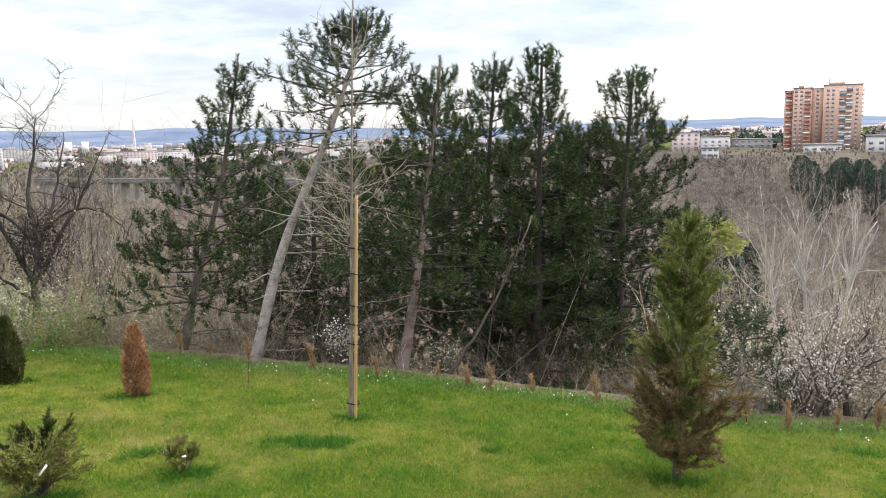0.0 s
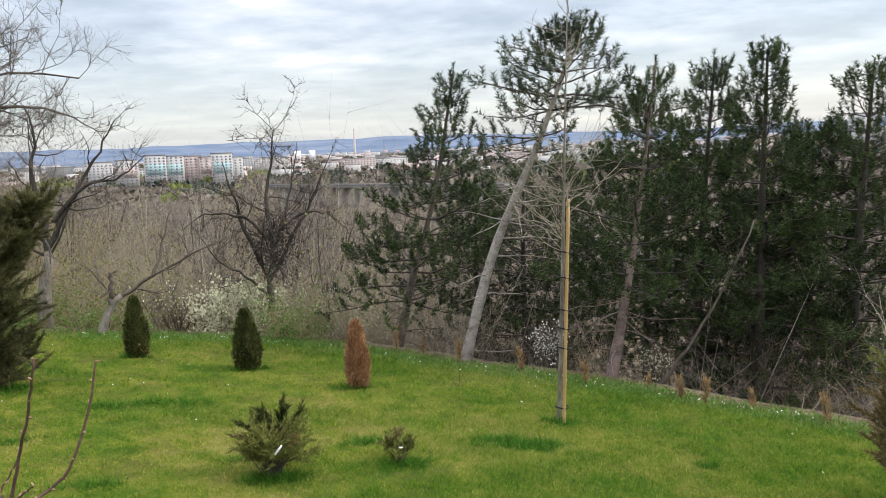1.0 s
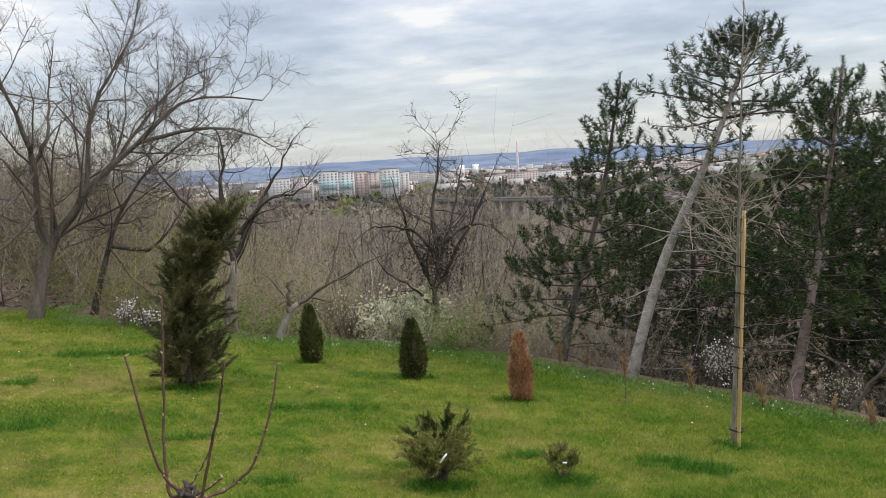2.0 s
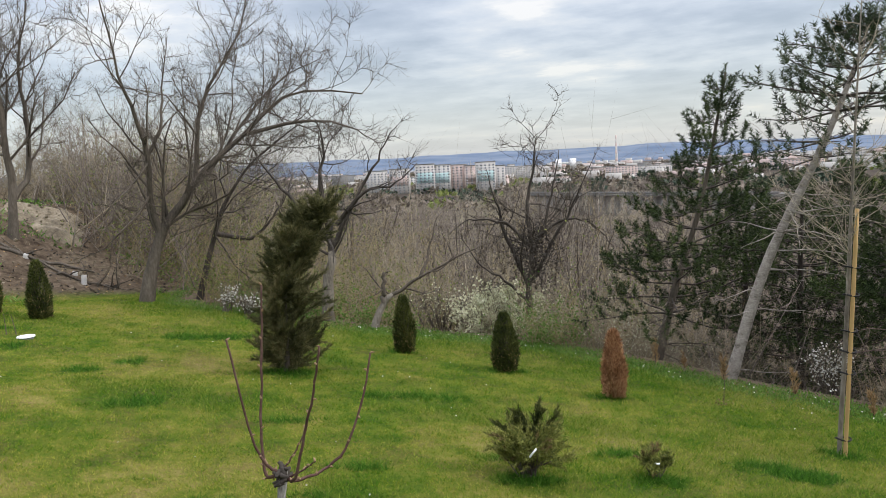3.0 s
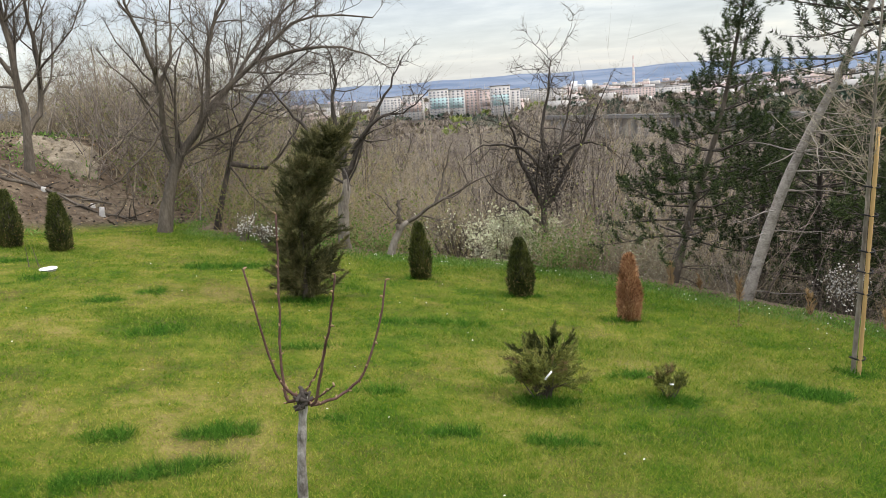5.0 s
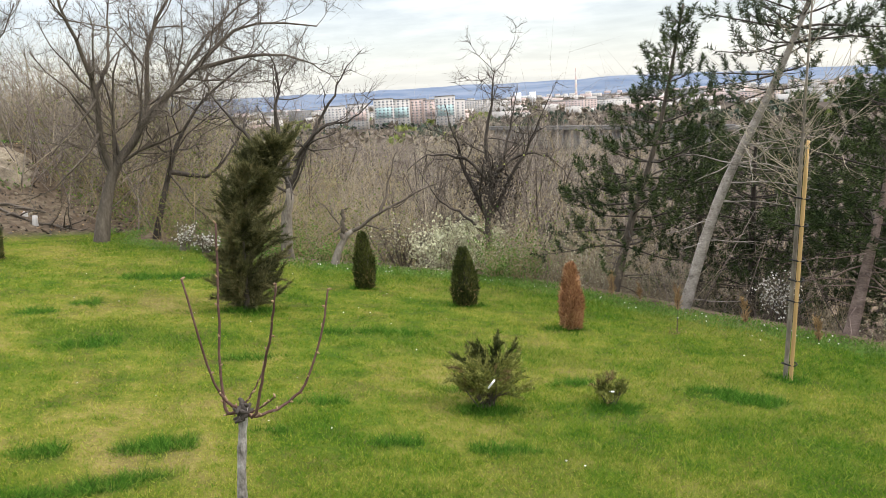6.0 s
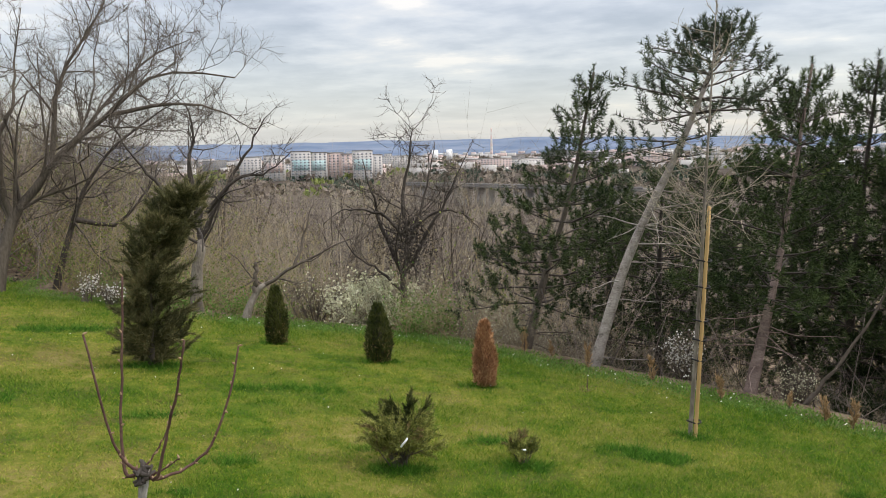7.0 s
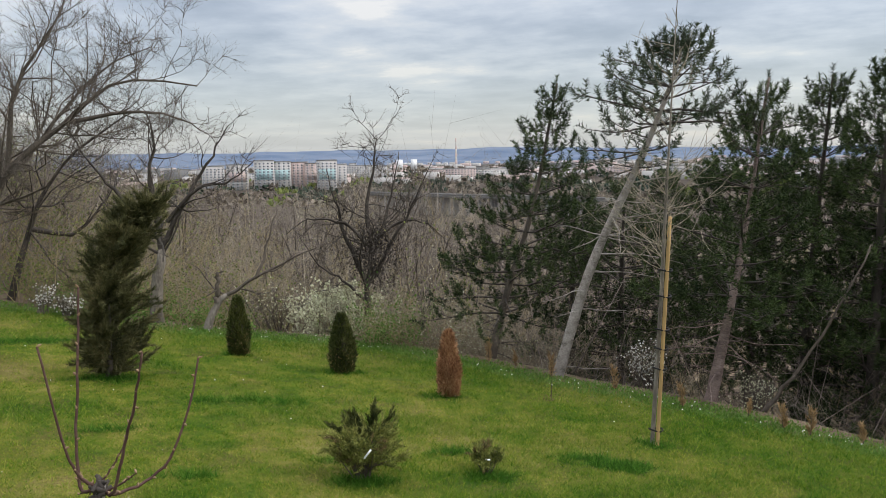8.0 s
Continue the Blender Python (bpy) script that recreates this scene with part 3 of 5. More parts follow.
def plume_conifer(name, label, base, trunk, r0, reach, seed, mats, category, rise=0.8, spacing=0.06, per=5, leafy=260, ln=0.09, w=0.009, side=(0, 0), split=0.5, group="", droop=0.0, low_start=0.06):
    """A young conifer with ascending feathery branches; mats: foliage of the upper and the lower part."""
    rng = np.random.default_rng(seed)
    base = np.asarray(base, float)
    ob = thing(name, base, label, category, group)
    line = curve(np.asarray(trunk, float) - base, 20)
    wood, boughs, top, low = Geo(), Geo(), Geo(), Geo()
    wood.tube(line, np.linspace(r0, 0.006, 20), 7)
    h = np.linalg.norm(np.diff(line, axis=0), axis=1).sum()
    for u in np.arange(low_start, 0.985, spacing / h):
        for _ in range(per):
            a = rng.uniform(0, 6.283)
            out = np.array([math.cos(a), math.sin(a), 0])
            ln_b = np.interp(u, np.linspace(0, 1, len(reach)), reach) * rng.uniform(0.45, 1.12) * (1 + out[0] * side[0] + out[1] * side[1])
            t = u * 19
            i = min(int(t), 18)
            p = line[i] + (line[i + 1] - line[i]) * (t - i)
            pts = wander(p, out + [side[0] * 0.5, side[1] * 0.5, rise - droop * (1 - u)], max(ln_b, 0.05), 4, 0.10, 0.05, rng)
            boughs.tube(pts, np.linspace(0.003 + 0.006 * ln_b, 0.002, 5), 3)
            leaf = top if u + rng.normal() * 0.12 > split else low
            feathered(leaf, pts, rng, leafy, ln, w, plume=0.012)
            for v in (0.3, 0.5, 0.7, 0.85):
                if rng.uniform() < 0.8:
                    q = pts[0] + (pts[-1] - pts[0]) * v
                    sub = wander(q, unit(pts[-1] - pts[0]) + rng.normal(size=3) * 0.38, 0.10 + 0.30 * ln_b, 2, 0.1, 0.06, rng)
                    feathered(leaf, sub, rng, leafy, ln, w, plume=0.015)
    part("trunk", wood, M_BARK, ob, smooth=True)
    part("branchwork", boughs, M_BARK, ob)
    if top.n:
        part("upper_foliage", top, mats[0], ob)
    if low.n:
        part("lower_foliage", low, mats[1], ob)
    return ob


def juniper(label, base, size, seed, arms, tuft):
    """A low juniper: arching sprays from a knot of grey stems, pale tips curling over, and on the large one a dark upright tuft."""
    rng = np.random.default_rng(seed)
    base = np.asarray(base, float)
    ob = thing("juniper", base, label, "juniper", "junipers on the lawn")
    wood, pale, dark, dry = Geo(), Geo(), Geo(), Geo()
    for k in range(arms):
        a = k * 2.4 + rng.normal() * 0.3
        up = rng.uniform(0.8, 3.0)
        ln = size * rng.uniform(0.7, 1.15)
        pts = wander(rng.normal(size=3) * [0.03, 0.03, 0] + [0, 0, 0.01], (math.cos(a), math.sin(a), up), ln, 6, 0.10, rng.uniform(-0.06, 0.06), rng)
        wood.tube(pts, np.linspace(0.007, 0.002, 7), 4)
        feathered(pale, pts[3:], rng, 420, 0.045, 0.008, fan=0.6, plume=0.018)
        feathered(dry, pts[1:4], rng, 60, 0.04, 0.006, fan=0.9, plume=0.02)
        for v in (2, 3, 4, 4, 5, 5):
            sub = wander(pts[v], unit(pts[v + 1] - pts[v]) + rng.normal(size=3) * 0.55 + [0, 0, 0.15], ln * rng.uniform(0.22, 0.42), 4, 0.22, -0.02, rng)
            wood.tube(sub, np.linspace(0.003, 0.001, 5), 3)
            feathered(pale if rng.uniform() < 0.9 else dry, sub, rng, 520, 0.038, 0.007, fan=0.55, plume=0.012)
    part("stem_frame", wood, M_BARK, ob)
    part("foliage", pale, M_JUNIPER, ob)
    part("dry_foliage", dry, M_CYPRESS_BR, ob, "dry brown inner sprays")
    if tuft:
        across = np.array([0.88, 0.47, 0])
        for k in range(9):
            sx = (-1.5, -1.2, -0.9, -0.5, -0.1, 0.2, 0.5, 0.8, 0.35)[k]
            p0 = across * (0.03 + 0.05 * rng.normal()) + [0, 0, size * 0.74]
            pts = wander(p0, across * sx + np.array([0, 0, 0.9]) + rng.normal(size=3) * 0.15, size * rng.uniform(0.45, 0.65), 5, 0.08, 0.03, rng)
            feathered(dark, pts, rng, 600, 0.05, 0.009, fan=0.5, plume=0.014)
            for v in (2, 3, 4):
                feathered(dark, wander(pts[v], unit(pts[v + 1] - pts[v]) + rng.normal(size=3) * 0.5, 0.10, 3, 0.1, 0.05, rng), rng, 600, 0.04, 0.008, plume=0.01)
        part("upright_tuft", dark, M_THUJA, ob, "dark green upright tuft")
    return ob


def blossom_shrub(label, base, height, width, seed, mat, stems=14, flowers=900, size=0.03, twig_mat=None, name="blossoming_shrub", group="shrubs below the lawn edge", start=0.25):
    rng = np.random.default_rng(seed)
    ob = thing(name, base, label, "shrub", group)
    wood, twigs, bloom = Geo(), Geo(), Geo()
    tips = []
    for _ in range(stems):
        a = rng.uniform(0, 6.283)
        lean = rng.uniform(0.05, 0.75) * width / height
        pts = wander(rng.normal(size=3) * [0.12 * width, 0.12 * width, 0], (math.cos(a) * lean, math.sin(a) * lean, 1), height * rng.uniform(0.6, 1.05), 6, 0.12, 0.02, rng)
        wood.tube(pts, np.linspace(0.008 + 0.006 * height, 0.003, 7), 4)
        for _ in range(int(5 + 3 * height)):
            j = rng.integers(2, 6)
            sub = wander(pts[j], unit(pts[j + 1] - pts[j]) + rng.normal(size=3) * 0.7, height * rng.uniform(0.12, 0.35), 3, 0.2, 0.04, rng)
            wood.tube(sub, (0.006, 0.005, 0.004, 0.002), 3)
            tips.append(sub)
            m = 6
            q = sub[rng.integers(0, 4, m)]
            twigs.spikes(q, q + unit(rng.normal(size=(m, 3)) + [0, 0, 0.4]) * rng.uniform(0.08, 0.28, (m, 1)) * max(0.7, height / 2), 0.003)
        tips.append(pts[2:])
    if flowers:
        t = [tips[i] for i in rng.integers(0, len(tips), flowers)]
        j = rng.uniform(start, 1, flowers)
        p = np.array([a[min(int(u * (len(a) - 1)), len(a) - 2)] * (1 - (u * (len(a) - 1)) % 1) + a[min(int(u * (len(a) - 1)), len(a) - 2) + 1] * ((u * (len(a) - 1)) % 1) for a, u in zip(t, j)])
        p += rng.normal(size=p.shape) * 0.035
        for _ in range(2):
            d = unit(rng.normal(size=p.shape))
            bloom.diamonds(p - d * size / 2, p + d * size / 2, size * 0.8)
    part("stem_frame", wood, M_BARK, ob)
    part("twig_crown", twigs, twig_mat or M_TWIG, ob)
    if flowers:
        part("blossom", bloom, mat, ob)
    return ob


# ---- pines along the edge ----
def plant_pines():
    pine("tall leaning pine with a bare pale trunk and thin crown", [polar(11.75, -13.84, -0.15), at(11.9, -11.3, -8.0), at(12.1, -8.0, -0.6), at(12.3, -6.2, 4.0), at(12.4, -5.2, 7.2)],
         0.088, [0.8, 1.2, 1.2, 1.1, 0.85, 0.45, 0.2], 211, crown=0.48, needle=M_NEEDLE_B, density=0.92, n_needles=56, dead=26, gap=0.24, lift=0.05)
    pine("dark green pine with open pointed top", [polar(13.4, -18.6, -0.2), at(13.5, -17.3, -10), at(13.6, -15.3, -3.5), at(13.7, -13.66, 4.8)],
         0.085, [1.5, 1.65, 1.5, 1.15, 0.75, 0.42, 0.12], 12, crown=0.26, density=1.0, dead=6, n_needles=66, bark=M_BARK)
    pine("dense dark pine with reddish trunk", [polar(11.6, -3.2, -0.15), at(11.8, -2.2, -12), at(12.2, -1.2, -6), at(12.5, 0.1, 4.6)],
         0.10, [0.9, 1.3, 1.4, 1.25, 1.0, 0.65, 0.2], 13, crown=0.38, bark=M_PINKBARK, density=1.0, n_needles=64, gap=0.155, dead=14)
    pine("dense dark pine with two leaders", [polar(14.2, 2.6, -0.2), at(14.2, 3.0, -8), at(14.2, 3.85, 4.6)],
         0.11, [1.7, 1.7, 1.45, 1.1, 0.75, 0.45, 0.15], 14, bark=M_DARKBARK, crown=0.22, density=1.0, n_needles=64, gap=0.155)
    pine("dense dark pine with spire top", [polar(13.4, 6.8, -0.2), at(13.4, 6.8, -8), at(13.4, 7.1, 4.9)],
         0.12, [1.7, 1.65, 1.4, 1.1, 0.8, 0.5, 0.15], 15, bark=M_DARKBARK, crown=0.10, density=1.0, n_needles=64, gap=0.155)
    pine("broad dark pine reaching over the slope", [polar(14.0, 12.2, -0.2), at(14.0, 12.6, -8), at(14.0, 13.2, 3.6)],
         0.12, [1.6, 1.7, 1.8, 1.4, 1.0, 0.7, 0.2], 16, bark=M_DARKBARK, crown=0.14, density=0.95, n_needles=64, gap=0.155)
    pine("dense dark pine filling the row", [polar(14.8, 9.8, -0.2), at(14.8, 9.8, -8), at(14.8, 9.9, -0.5)],
         0.10, [1.5, 1.6, 1.4, 0.9, 0.3], 17, bark=M_DARKBARK, crown=0.08, density=1.0, n_needles=66)
    pine("dense dark pine filling the row", [polar(15.2, -0.6, -0.2), at(15.2, -0.6, -8), at(15.2, -0.4, 1.5)],
         0.10, [1.3, 1.5, 1.4, 0.9, 0.3], 18, bark=M_DARKBARK, crown=0.25, density=0.95, n_needles=66)
    pine("dark bushy pine behind the leaning one", [polar(15.4, -9.2, -0.2), at(15.4, -9.2, -9), at(15.4, -9.0, -2.2)],
         0.09, [1.5, 1.6, 1.4, 0.9, 0.4, 0.15], 20, bark=M_DARKBARK, crown=0.12, n_needles=46)
    pine("dark bushy pine behind the leaning one", [polar(16.6, -6.3, -0.2), at(16.6, -6.3, -9), at(16.6, -6.2, -1.6)],
         0.09, [1.5, 1.6, 1.4, 1.0, 0.5, 0.15], 220, bark=M_DARKBARK, crown=0.10, n_needles=46)
    pine("dark bushy pine behind the leaning one", [polar(16.2, -12.6, -0.2), at(16.2, -12.6, -9), at(16.2, -12.4, -3.8)],
         0.09, [1.4, 1.5, 1.3, 0.8, 0.3], 221, bark=M_DARKBARK, crown=0.10, n_needles=46)
    pine("low young pine beside the lawn edge", [polar(10.6, 20.4, -0.1), polar(10.6, 20.7, 0.6), polar(10.6, 21.1, 1.1)],
         0.04, [0.6, 0.62, 0.45, 0.2], 19, crown=0.1, needle=M_NEEDLE_B, n_needles=60)


plant_pines()


# ---- things on the lawn ----
def plant_lawn():
    thuja("dark green columnar thuja on the lawn", polar(11.9, -36.38), 0.86, 0.145, 1, M_THUJA)
    thuja("dense dark green rounded thuja on the lawn", polar(10.9, -29.18), 0.82, 0.165, 2, M_THUJA)
    thuja("dried orange-brown dead thuja on the lawn", polar(9.75, -21.5), 0.84, 0.13, 3, M_THUJA_DRY)
    thuja("olive green pointed thuja near the bank", polar(14.9, -60.2), 0.98, 0.175, 4, M_THUJA)
    thuja("olive green pointed thuja near the bank", polar(15.6, -63.0), 1.0, 0.185, 5, M_THUJA)
    b = polar(7.1, 16.77)
    plume_conifer("cypress_sapling", "young cypress with green top and browned lower branches", b,
                  [b, b + [0.02, 0, 0.5], b + [0.03, 0.02, 1.2], b + [0.05, 0, 2.25]], 0.045, [0.30, 0.60, 0.54, 0.50, 0.44, 0.30, 0.12], 21,
                  (M_CYPRESS, M_CYPRESS_BR), "cypress", rise=0.95, spacing=0.08, per=4, leafy=620, split=0.45, ln=0.06, w=0.008, droop=0.45)
    b = polar(10.4, -44.9)
    plume_conifer("wind_bent_conifer", "olive feathery conifer with wind-bent top on the lawn", b,
                  [b, b + [0.02, 0, 0.5], b + [0.06, 0.03, 1.2], b + [0.24, 0.2, 1.65], b + [0.52, 0.40, 2.0]], 0.05, [0.46, 0.50, 0.46, 0.38, 0.42, 0.44, 0.25], 22,
                  (M_CONIFER, M_CONIFER), "conifer", rise=1.1, spacing=0.055, per=5, leafy=400, side=(0.15, 0.12), split=0.0, droop=0.9, low_start=0.02)
    juniper("ragged spreading juniper with dark upright tuft", polar(6.6, -28.0), 0.47, 23, arms=44, tuft=True)
    juniper("small sparse juniper in long grass", polar(6.9, -18.75), 0.25, 24, arms=18, tuft=False)


plant_lawn()


def plant_staked_tree():
    base = at(8.6, -6.96, -20.01)
    base[2] = ground_at(base[0], base[1])
    ob = thing("staked_tree", base, "slim bare young tree with pale whippy branches, tied to a stake", "tree")
    rng = np.random.default_rng(31)
    line = curve(np.array([base - [0, 0, 0.05], at(8.6, -6.49, -10.65), at(8.6, -6.26, -4.42), at(8.6, -5.95, 3.27), at(8.6, -5.6, 11.5)]) - base, 30)
    wood = Geo()
    wood.tube(line, np.interp(np.arange(30), [0, 12, 20, 29], [0.025, 0.020, 0.011, 0.003]), 8)
    part("trunk", wood, M_PALEBARK, ob, smooth=True)
    twigs = Geo()
    for u in np.concatenate([rng.uniform(0.38, 0.62, 30), rng.uniform(0.58, 0.95, 20)]):
        i = int(u * 28)
        a = rng.uniform(0, 6.283)
        ln = np.interp(u, [0.38, 0.6, 0.95], [1.0, 0.95, 0.3]) * rng.uniform(0.5, 1.15)
        pts = wander(line[i], (math.cos(a), math.sin(a), rng.uniform(0.1, 0.9)), ln, 6, 0.13, 0.06, rng)
        b = Geo()
        b.tube(pts, np.linspace(0.0045, 0.0015, 7), 4)
        for _ in range(4):
            j = rng.integers(1, 6)
            q = wander(pts[j], unit(pts[j + 1] - pts[j]) + rng.normal(size=3) * 0.6, ln * rng.uniform(0.2, 0.5), 3, 0.15, 0.05, rng)
            b.tube(q, (0.0028, 0.0022, 0.0017, 0.001), 3)
        part("branch", b, M_PALETWIG, ob)
    st = thing("tree_stake", base + [0.05, -0.02, 0], "round yellow wooden stake beside the young tree", "stake")
    a, b = at(8.55, -6.62, -19.95) - st.location, at(8.55, -5.93, -4.43) - st.location
    g = Geo()
    g.tube(np.linspace(a - [0, 0, 0.1], b, 8), [0.020] * 7 + [0.018], 10)
    part("pole", g, M_STAKE, st, smooth=True)
    for u in (0.14, 0.33, 0.44, 0.56, 0.72, 0.86):
        tie = thing("tie", base + line[int(u * 12.4)] + [0.03, -0.01, 0], "black rubber tie round the stem and stake", "tie", "ties on the staked tree")
        th = np.linspace(0, 2 * np.pi, 17)
        g = Geo()
        g.tube(np.stack([0.07 * np.cos(th), 0.05 * np.sin(th), 0.008 * np.sin(2 * th)], 1), [0.009] * 17, 5)
        part("band", g, M_BLACK, tie)


plant_staked_tree()


def plant_fruit_tree():
    fork = at(3.9, -45.85, -20.95)
    base = at(3.9, -47.0, -27)
    base[2] = ground_at(base[0], base[1])
    ob = thing("fruit_tree", base, "pruned young fruit tree with upright bare shoots", "fruit tree")
    rng = np.random.default_rng(41)
    g = Geo()
    line = curve([(0, 0, -0.05), at(3.9, -46.61, -26.3) - base, at(3.9, -46.26, -23.35) - base, fork - base, at(3.9, -45.82, -20.6) - base], 24)
    g.tube(line, np.interp(np.arange(24), [0, 14, 19, 23], [0.029, 0.021, 0.022, 0.009]) * (1 + 0.06 * rng.normal(size=24)), 10)
    part("trunk", g, M_LICHEN, ob, smooth=True)
    knot = Geo()
    for _ in range(20):
        p = fork - base + rng.normal(size=3) * [0.014, 0.014, 0.022]
        knot.tube(wander(p, rng.normal(size=3) + [0, 0, 0.5], 0.05, 2, 0.2, 0, rng), (0.014, 0.011, 0.007), 6)
    part("pruning_knot", knot, M_DARKBARK, ob, "dark knobbly pruning scars")
    shoots = [[(-45.9, -20.9), (-46.74, -20.29), (-47.25, -19.67), (-47.95, -17.59), (-49.02, -11.52)],
              [(-46.18, -20.86), (-47.04, -20.71), (-47.15, -18.09), (-46.70, -12.87), (-46.34, -7.99)],
              [(-45.6, -21.21), (-45.01, -21.17), (-44.11, -18.26), (-43.31, -15.68), (-42.68, -12.57)],
              [(-45.6, -21.21), (-44.99, -21.36), (-42.78, -20.84), (-41.12, -19.40), (-39.72, -16.03), (-39.06, -13.30)],
              [(-45.68, -20.42), (-45.01, -19.65), (-44.02, -18.19)],
              [(-45.37, -21.08), (-44.29, -20.71), (-43.53, -20.29)],
              [(-45.9, -20.9), (-46.61, -20.92), (-47.15, -21.0)]]
    for i, sh in enumerate(shoots):
        g = Geo()
        pts = curve([at(3.9 + 0.06 * math.sin(2.3 * i) * j, a, e) - base for j, (a, e) in enumerate(sh)], 22)
        pts[1:-1] += rng.normal(size=(20, 3)) * 0.0015
        r = 0.009 if i < 4 else 0.0055
        g.tube(pts, np.linspace(r, r * 0.55, 22), 7)
        shoot = part("shoot", g, M_SHOOT, ob, "reddish brown bare shoot", smooth=True)
        for j in range(3, 22, 2 if i < 4 else 6):
            b = Geo()
            d = unit(rng.normal(size=3) + [0, 0, 1.0])
            b.tube([pts[j], pts[j] + d * 0.010, pts[j] + d * 0.022], (0.004, 0.0065, 0.0015), 5)
            part("bud", b, M_BUD, shoot)


M_SHOOT = material("reddish_shoot_bark", [(0.045, 0.022, 0.018), (0.085, 0.045, 0.036), (0.14, 0.085, 0.07)], 6, 60, bump=0.3)
M_BUD = material("swelling_bud", [(0.20, 0.12, 0.07), (0.34, 0.24, 0.15)], 9, 60)
plant_fruit_tree()


# ---- bare trees at the edge of the wood ----
def plant_bare_trees():
    fine = dict(child=0.40, per_m=4.0, level=2, lift=0.09, spread=0.85, twig=0.42, twig_r=0.0038, per_twig=17.0)
    bare_tree("large bare tree with arching limbs beside the lawn", polar(17, -53.9, -0.2), [
        ([polar(17, -53.9, -0.2), at(17, -53.07, -5.45), at(17, -52.46, -3.84), at(17, -51.21, -2.17), at(17, -49.27, 0.33), at(17, -46.55, 2.48), at(17.2, -44.17, 4.59), at(17.3, -41.54, 5.29), at(17.3, -38.3, 4.9)], 0.13, 0.014),
        ([at(17, -52.46, -3.84), at(17, -52.94, -2.49), at(16.8, -52.89, 1.20), at(16.6, -53.49, 4.04), at(16.5, -54.08, 6.15), at(16.4, -54.57, 9.01), at(16.4, -55.07, 12.24)], 0.08, 0.013),
        ([at(17, -51.87, -2.85), at(17.1, -49.99, -0.51), at(17.2, -49.67, 2.77), at(17.3, -48.79, 5.33), at(17.4, -47.50, 7.40), at(17.4, -46.26, 9.35), at(17.4, -45.54, 12.20)], 0.07, 0.012),
        ([at(17, -50.5, -1.2), at(17.6, -48.3, 1.0), at(18, -46.0, 3.9), at(18, -43.5, 6.2), at(18, -41.0, 7.4)], 0.06, 0.010),
        ([at(17, -52.9, 1.2), at(17.2, -51.9, 3.2), at(17.4, -51.6, 6.0), at(17.4, -51.0, 9.0)], 0.05, 0.008),
        ([at(17, -46.55, 2.48), at(17, -42.5, 3.2), at(17, -39.5, 2.7), at(17, -37.5, 1.5)], 0.05, 0.008)], 51, twig_mat=M_BARK, **fine)
    bare_tree("bare multi-stemmed tree with dark limbs in the thicket", polar(17.6, -50.6, -0.3), [
        ([polar(17.6, -50.6, -0.3), at(17.6, -49.02, -4.14), at(17.6, -47.55, -1.23), at(17.6, -45.40, 1.17), at(17.6, -42.0, 3.4)], 0.07, 0.010),
        ([at(17.6, -49.02, -4.14), at(17.8, -46.5, -4.6), at(17.8, -44.8, -3.0), at(17.8, -43.4, -1.0)], 0.06, 0.01)], 52, twig_mat=M_BARK, bark=M_DARKBARK, **fine)
    b = polar(20, -61.31, -0.2)
    bare_tree("slender bare tree on the earth bank", b, [
        ([b, at(20, -61.01, -0.98), at(20, -61.17, 2.29), at(20, -61.22, 5.10), at(20, -61.75, 7.27), at(20, -62.14, 10.13), at(20, -62.53, 13.0)], 0.11, 0.016),
        ([at(20, -61.01, -0.98), at(20.3, -59.97, 0.61), at(20.3, -59.81, 3.65), at(20.3, -60.01, 6.67), at(20.3, -59.52, 9.16), at(20.3, -59.05, 12.17)], 0.08, 0.012),
        ([at(20, -61.17, 2.29), at(20, -62.4, 4.4), at(20, -63.8, 6.2), at(20, -64.8, 9)], 0.06, 0.01)], 53, twig_mat=M_BARK, **dict(fine, spread=0.6, lift=0.14))
    b = polar(15.2, -27.38, -0.3)
    bare_tree("dark bare tree with tangled twiggy crown", b, [
        ([b, at(15.2, -27.30, -9.77), at(15.2, -26.87, -6.57), at(15.2, -27.14, -3.75), at(15.2, -26.60, -0.61), at(15.2, -26.31, 1.3)], 0.085, 0.010),
        ([at(15.2, -27.22, -9.2), at(15.2, -28.63, -5.68), at(15.2, -29.31, -3.23), at(15.2, -29.9, -0.8)], 0.055, 0.008),
        ([at(15.2, -27.0, -8.9), at(15.1, -25.03, -5.46), at(15.1, -23.77, -3.15), at(15, -22.53, -0.6)], 0.05, 0.008),
        ([at(15.2, -27.1, -7.6), at(15.4, -26.0, -4.6), at(15.5, -25.2, -1.8), at(15.6, -24.8, 0.3)], 0.045, 0.007),
        ([at(15.2, -27.2, -10.4), at(15.0, -29.0, -8.6), at(14.9, -30.8, -7.4), at(14.8, -32.0, -5.2)], 0.035, 0.006),
        ([at(15.2, -26.9, -6.4), at(15.0, -28.9, -4.6), at(14.9, -31.2, -4.3), at(14.8, -32.8, -5.3)], 0.04, 0.006),
        ([at(15.2, -26.9, -6.0), at(15.3, -24.6, -4.6), at(15.3, -22.6, -5.0), at(15.2, -21.2, -6.6)], 0.04, 0.006)], 54, twig_mat=M_BARK, bark=M_DARKBARK, **dict(fine, per_m=4.2, child=0.36, spread=1.1, lift=0.03, twig=0.30, per_twig=24.0))
    rng = np.random.default_rng(58)
    c = at(15.2, -26.9, -6.8)
    ivy = thing("ivy_clump", c, "dark withered ivy clump round the trunk of a bare tree", "ivy")
    q = rng.normal(size=(2600, 3)) * [0.25, 0.25, 0.28]
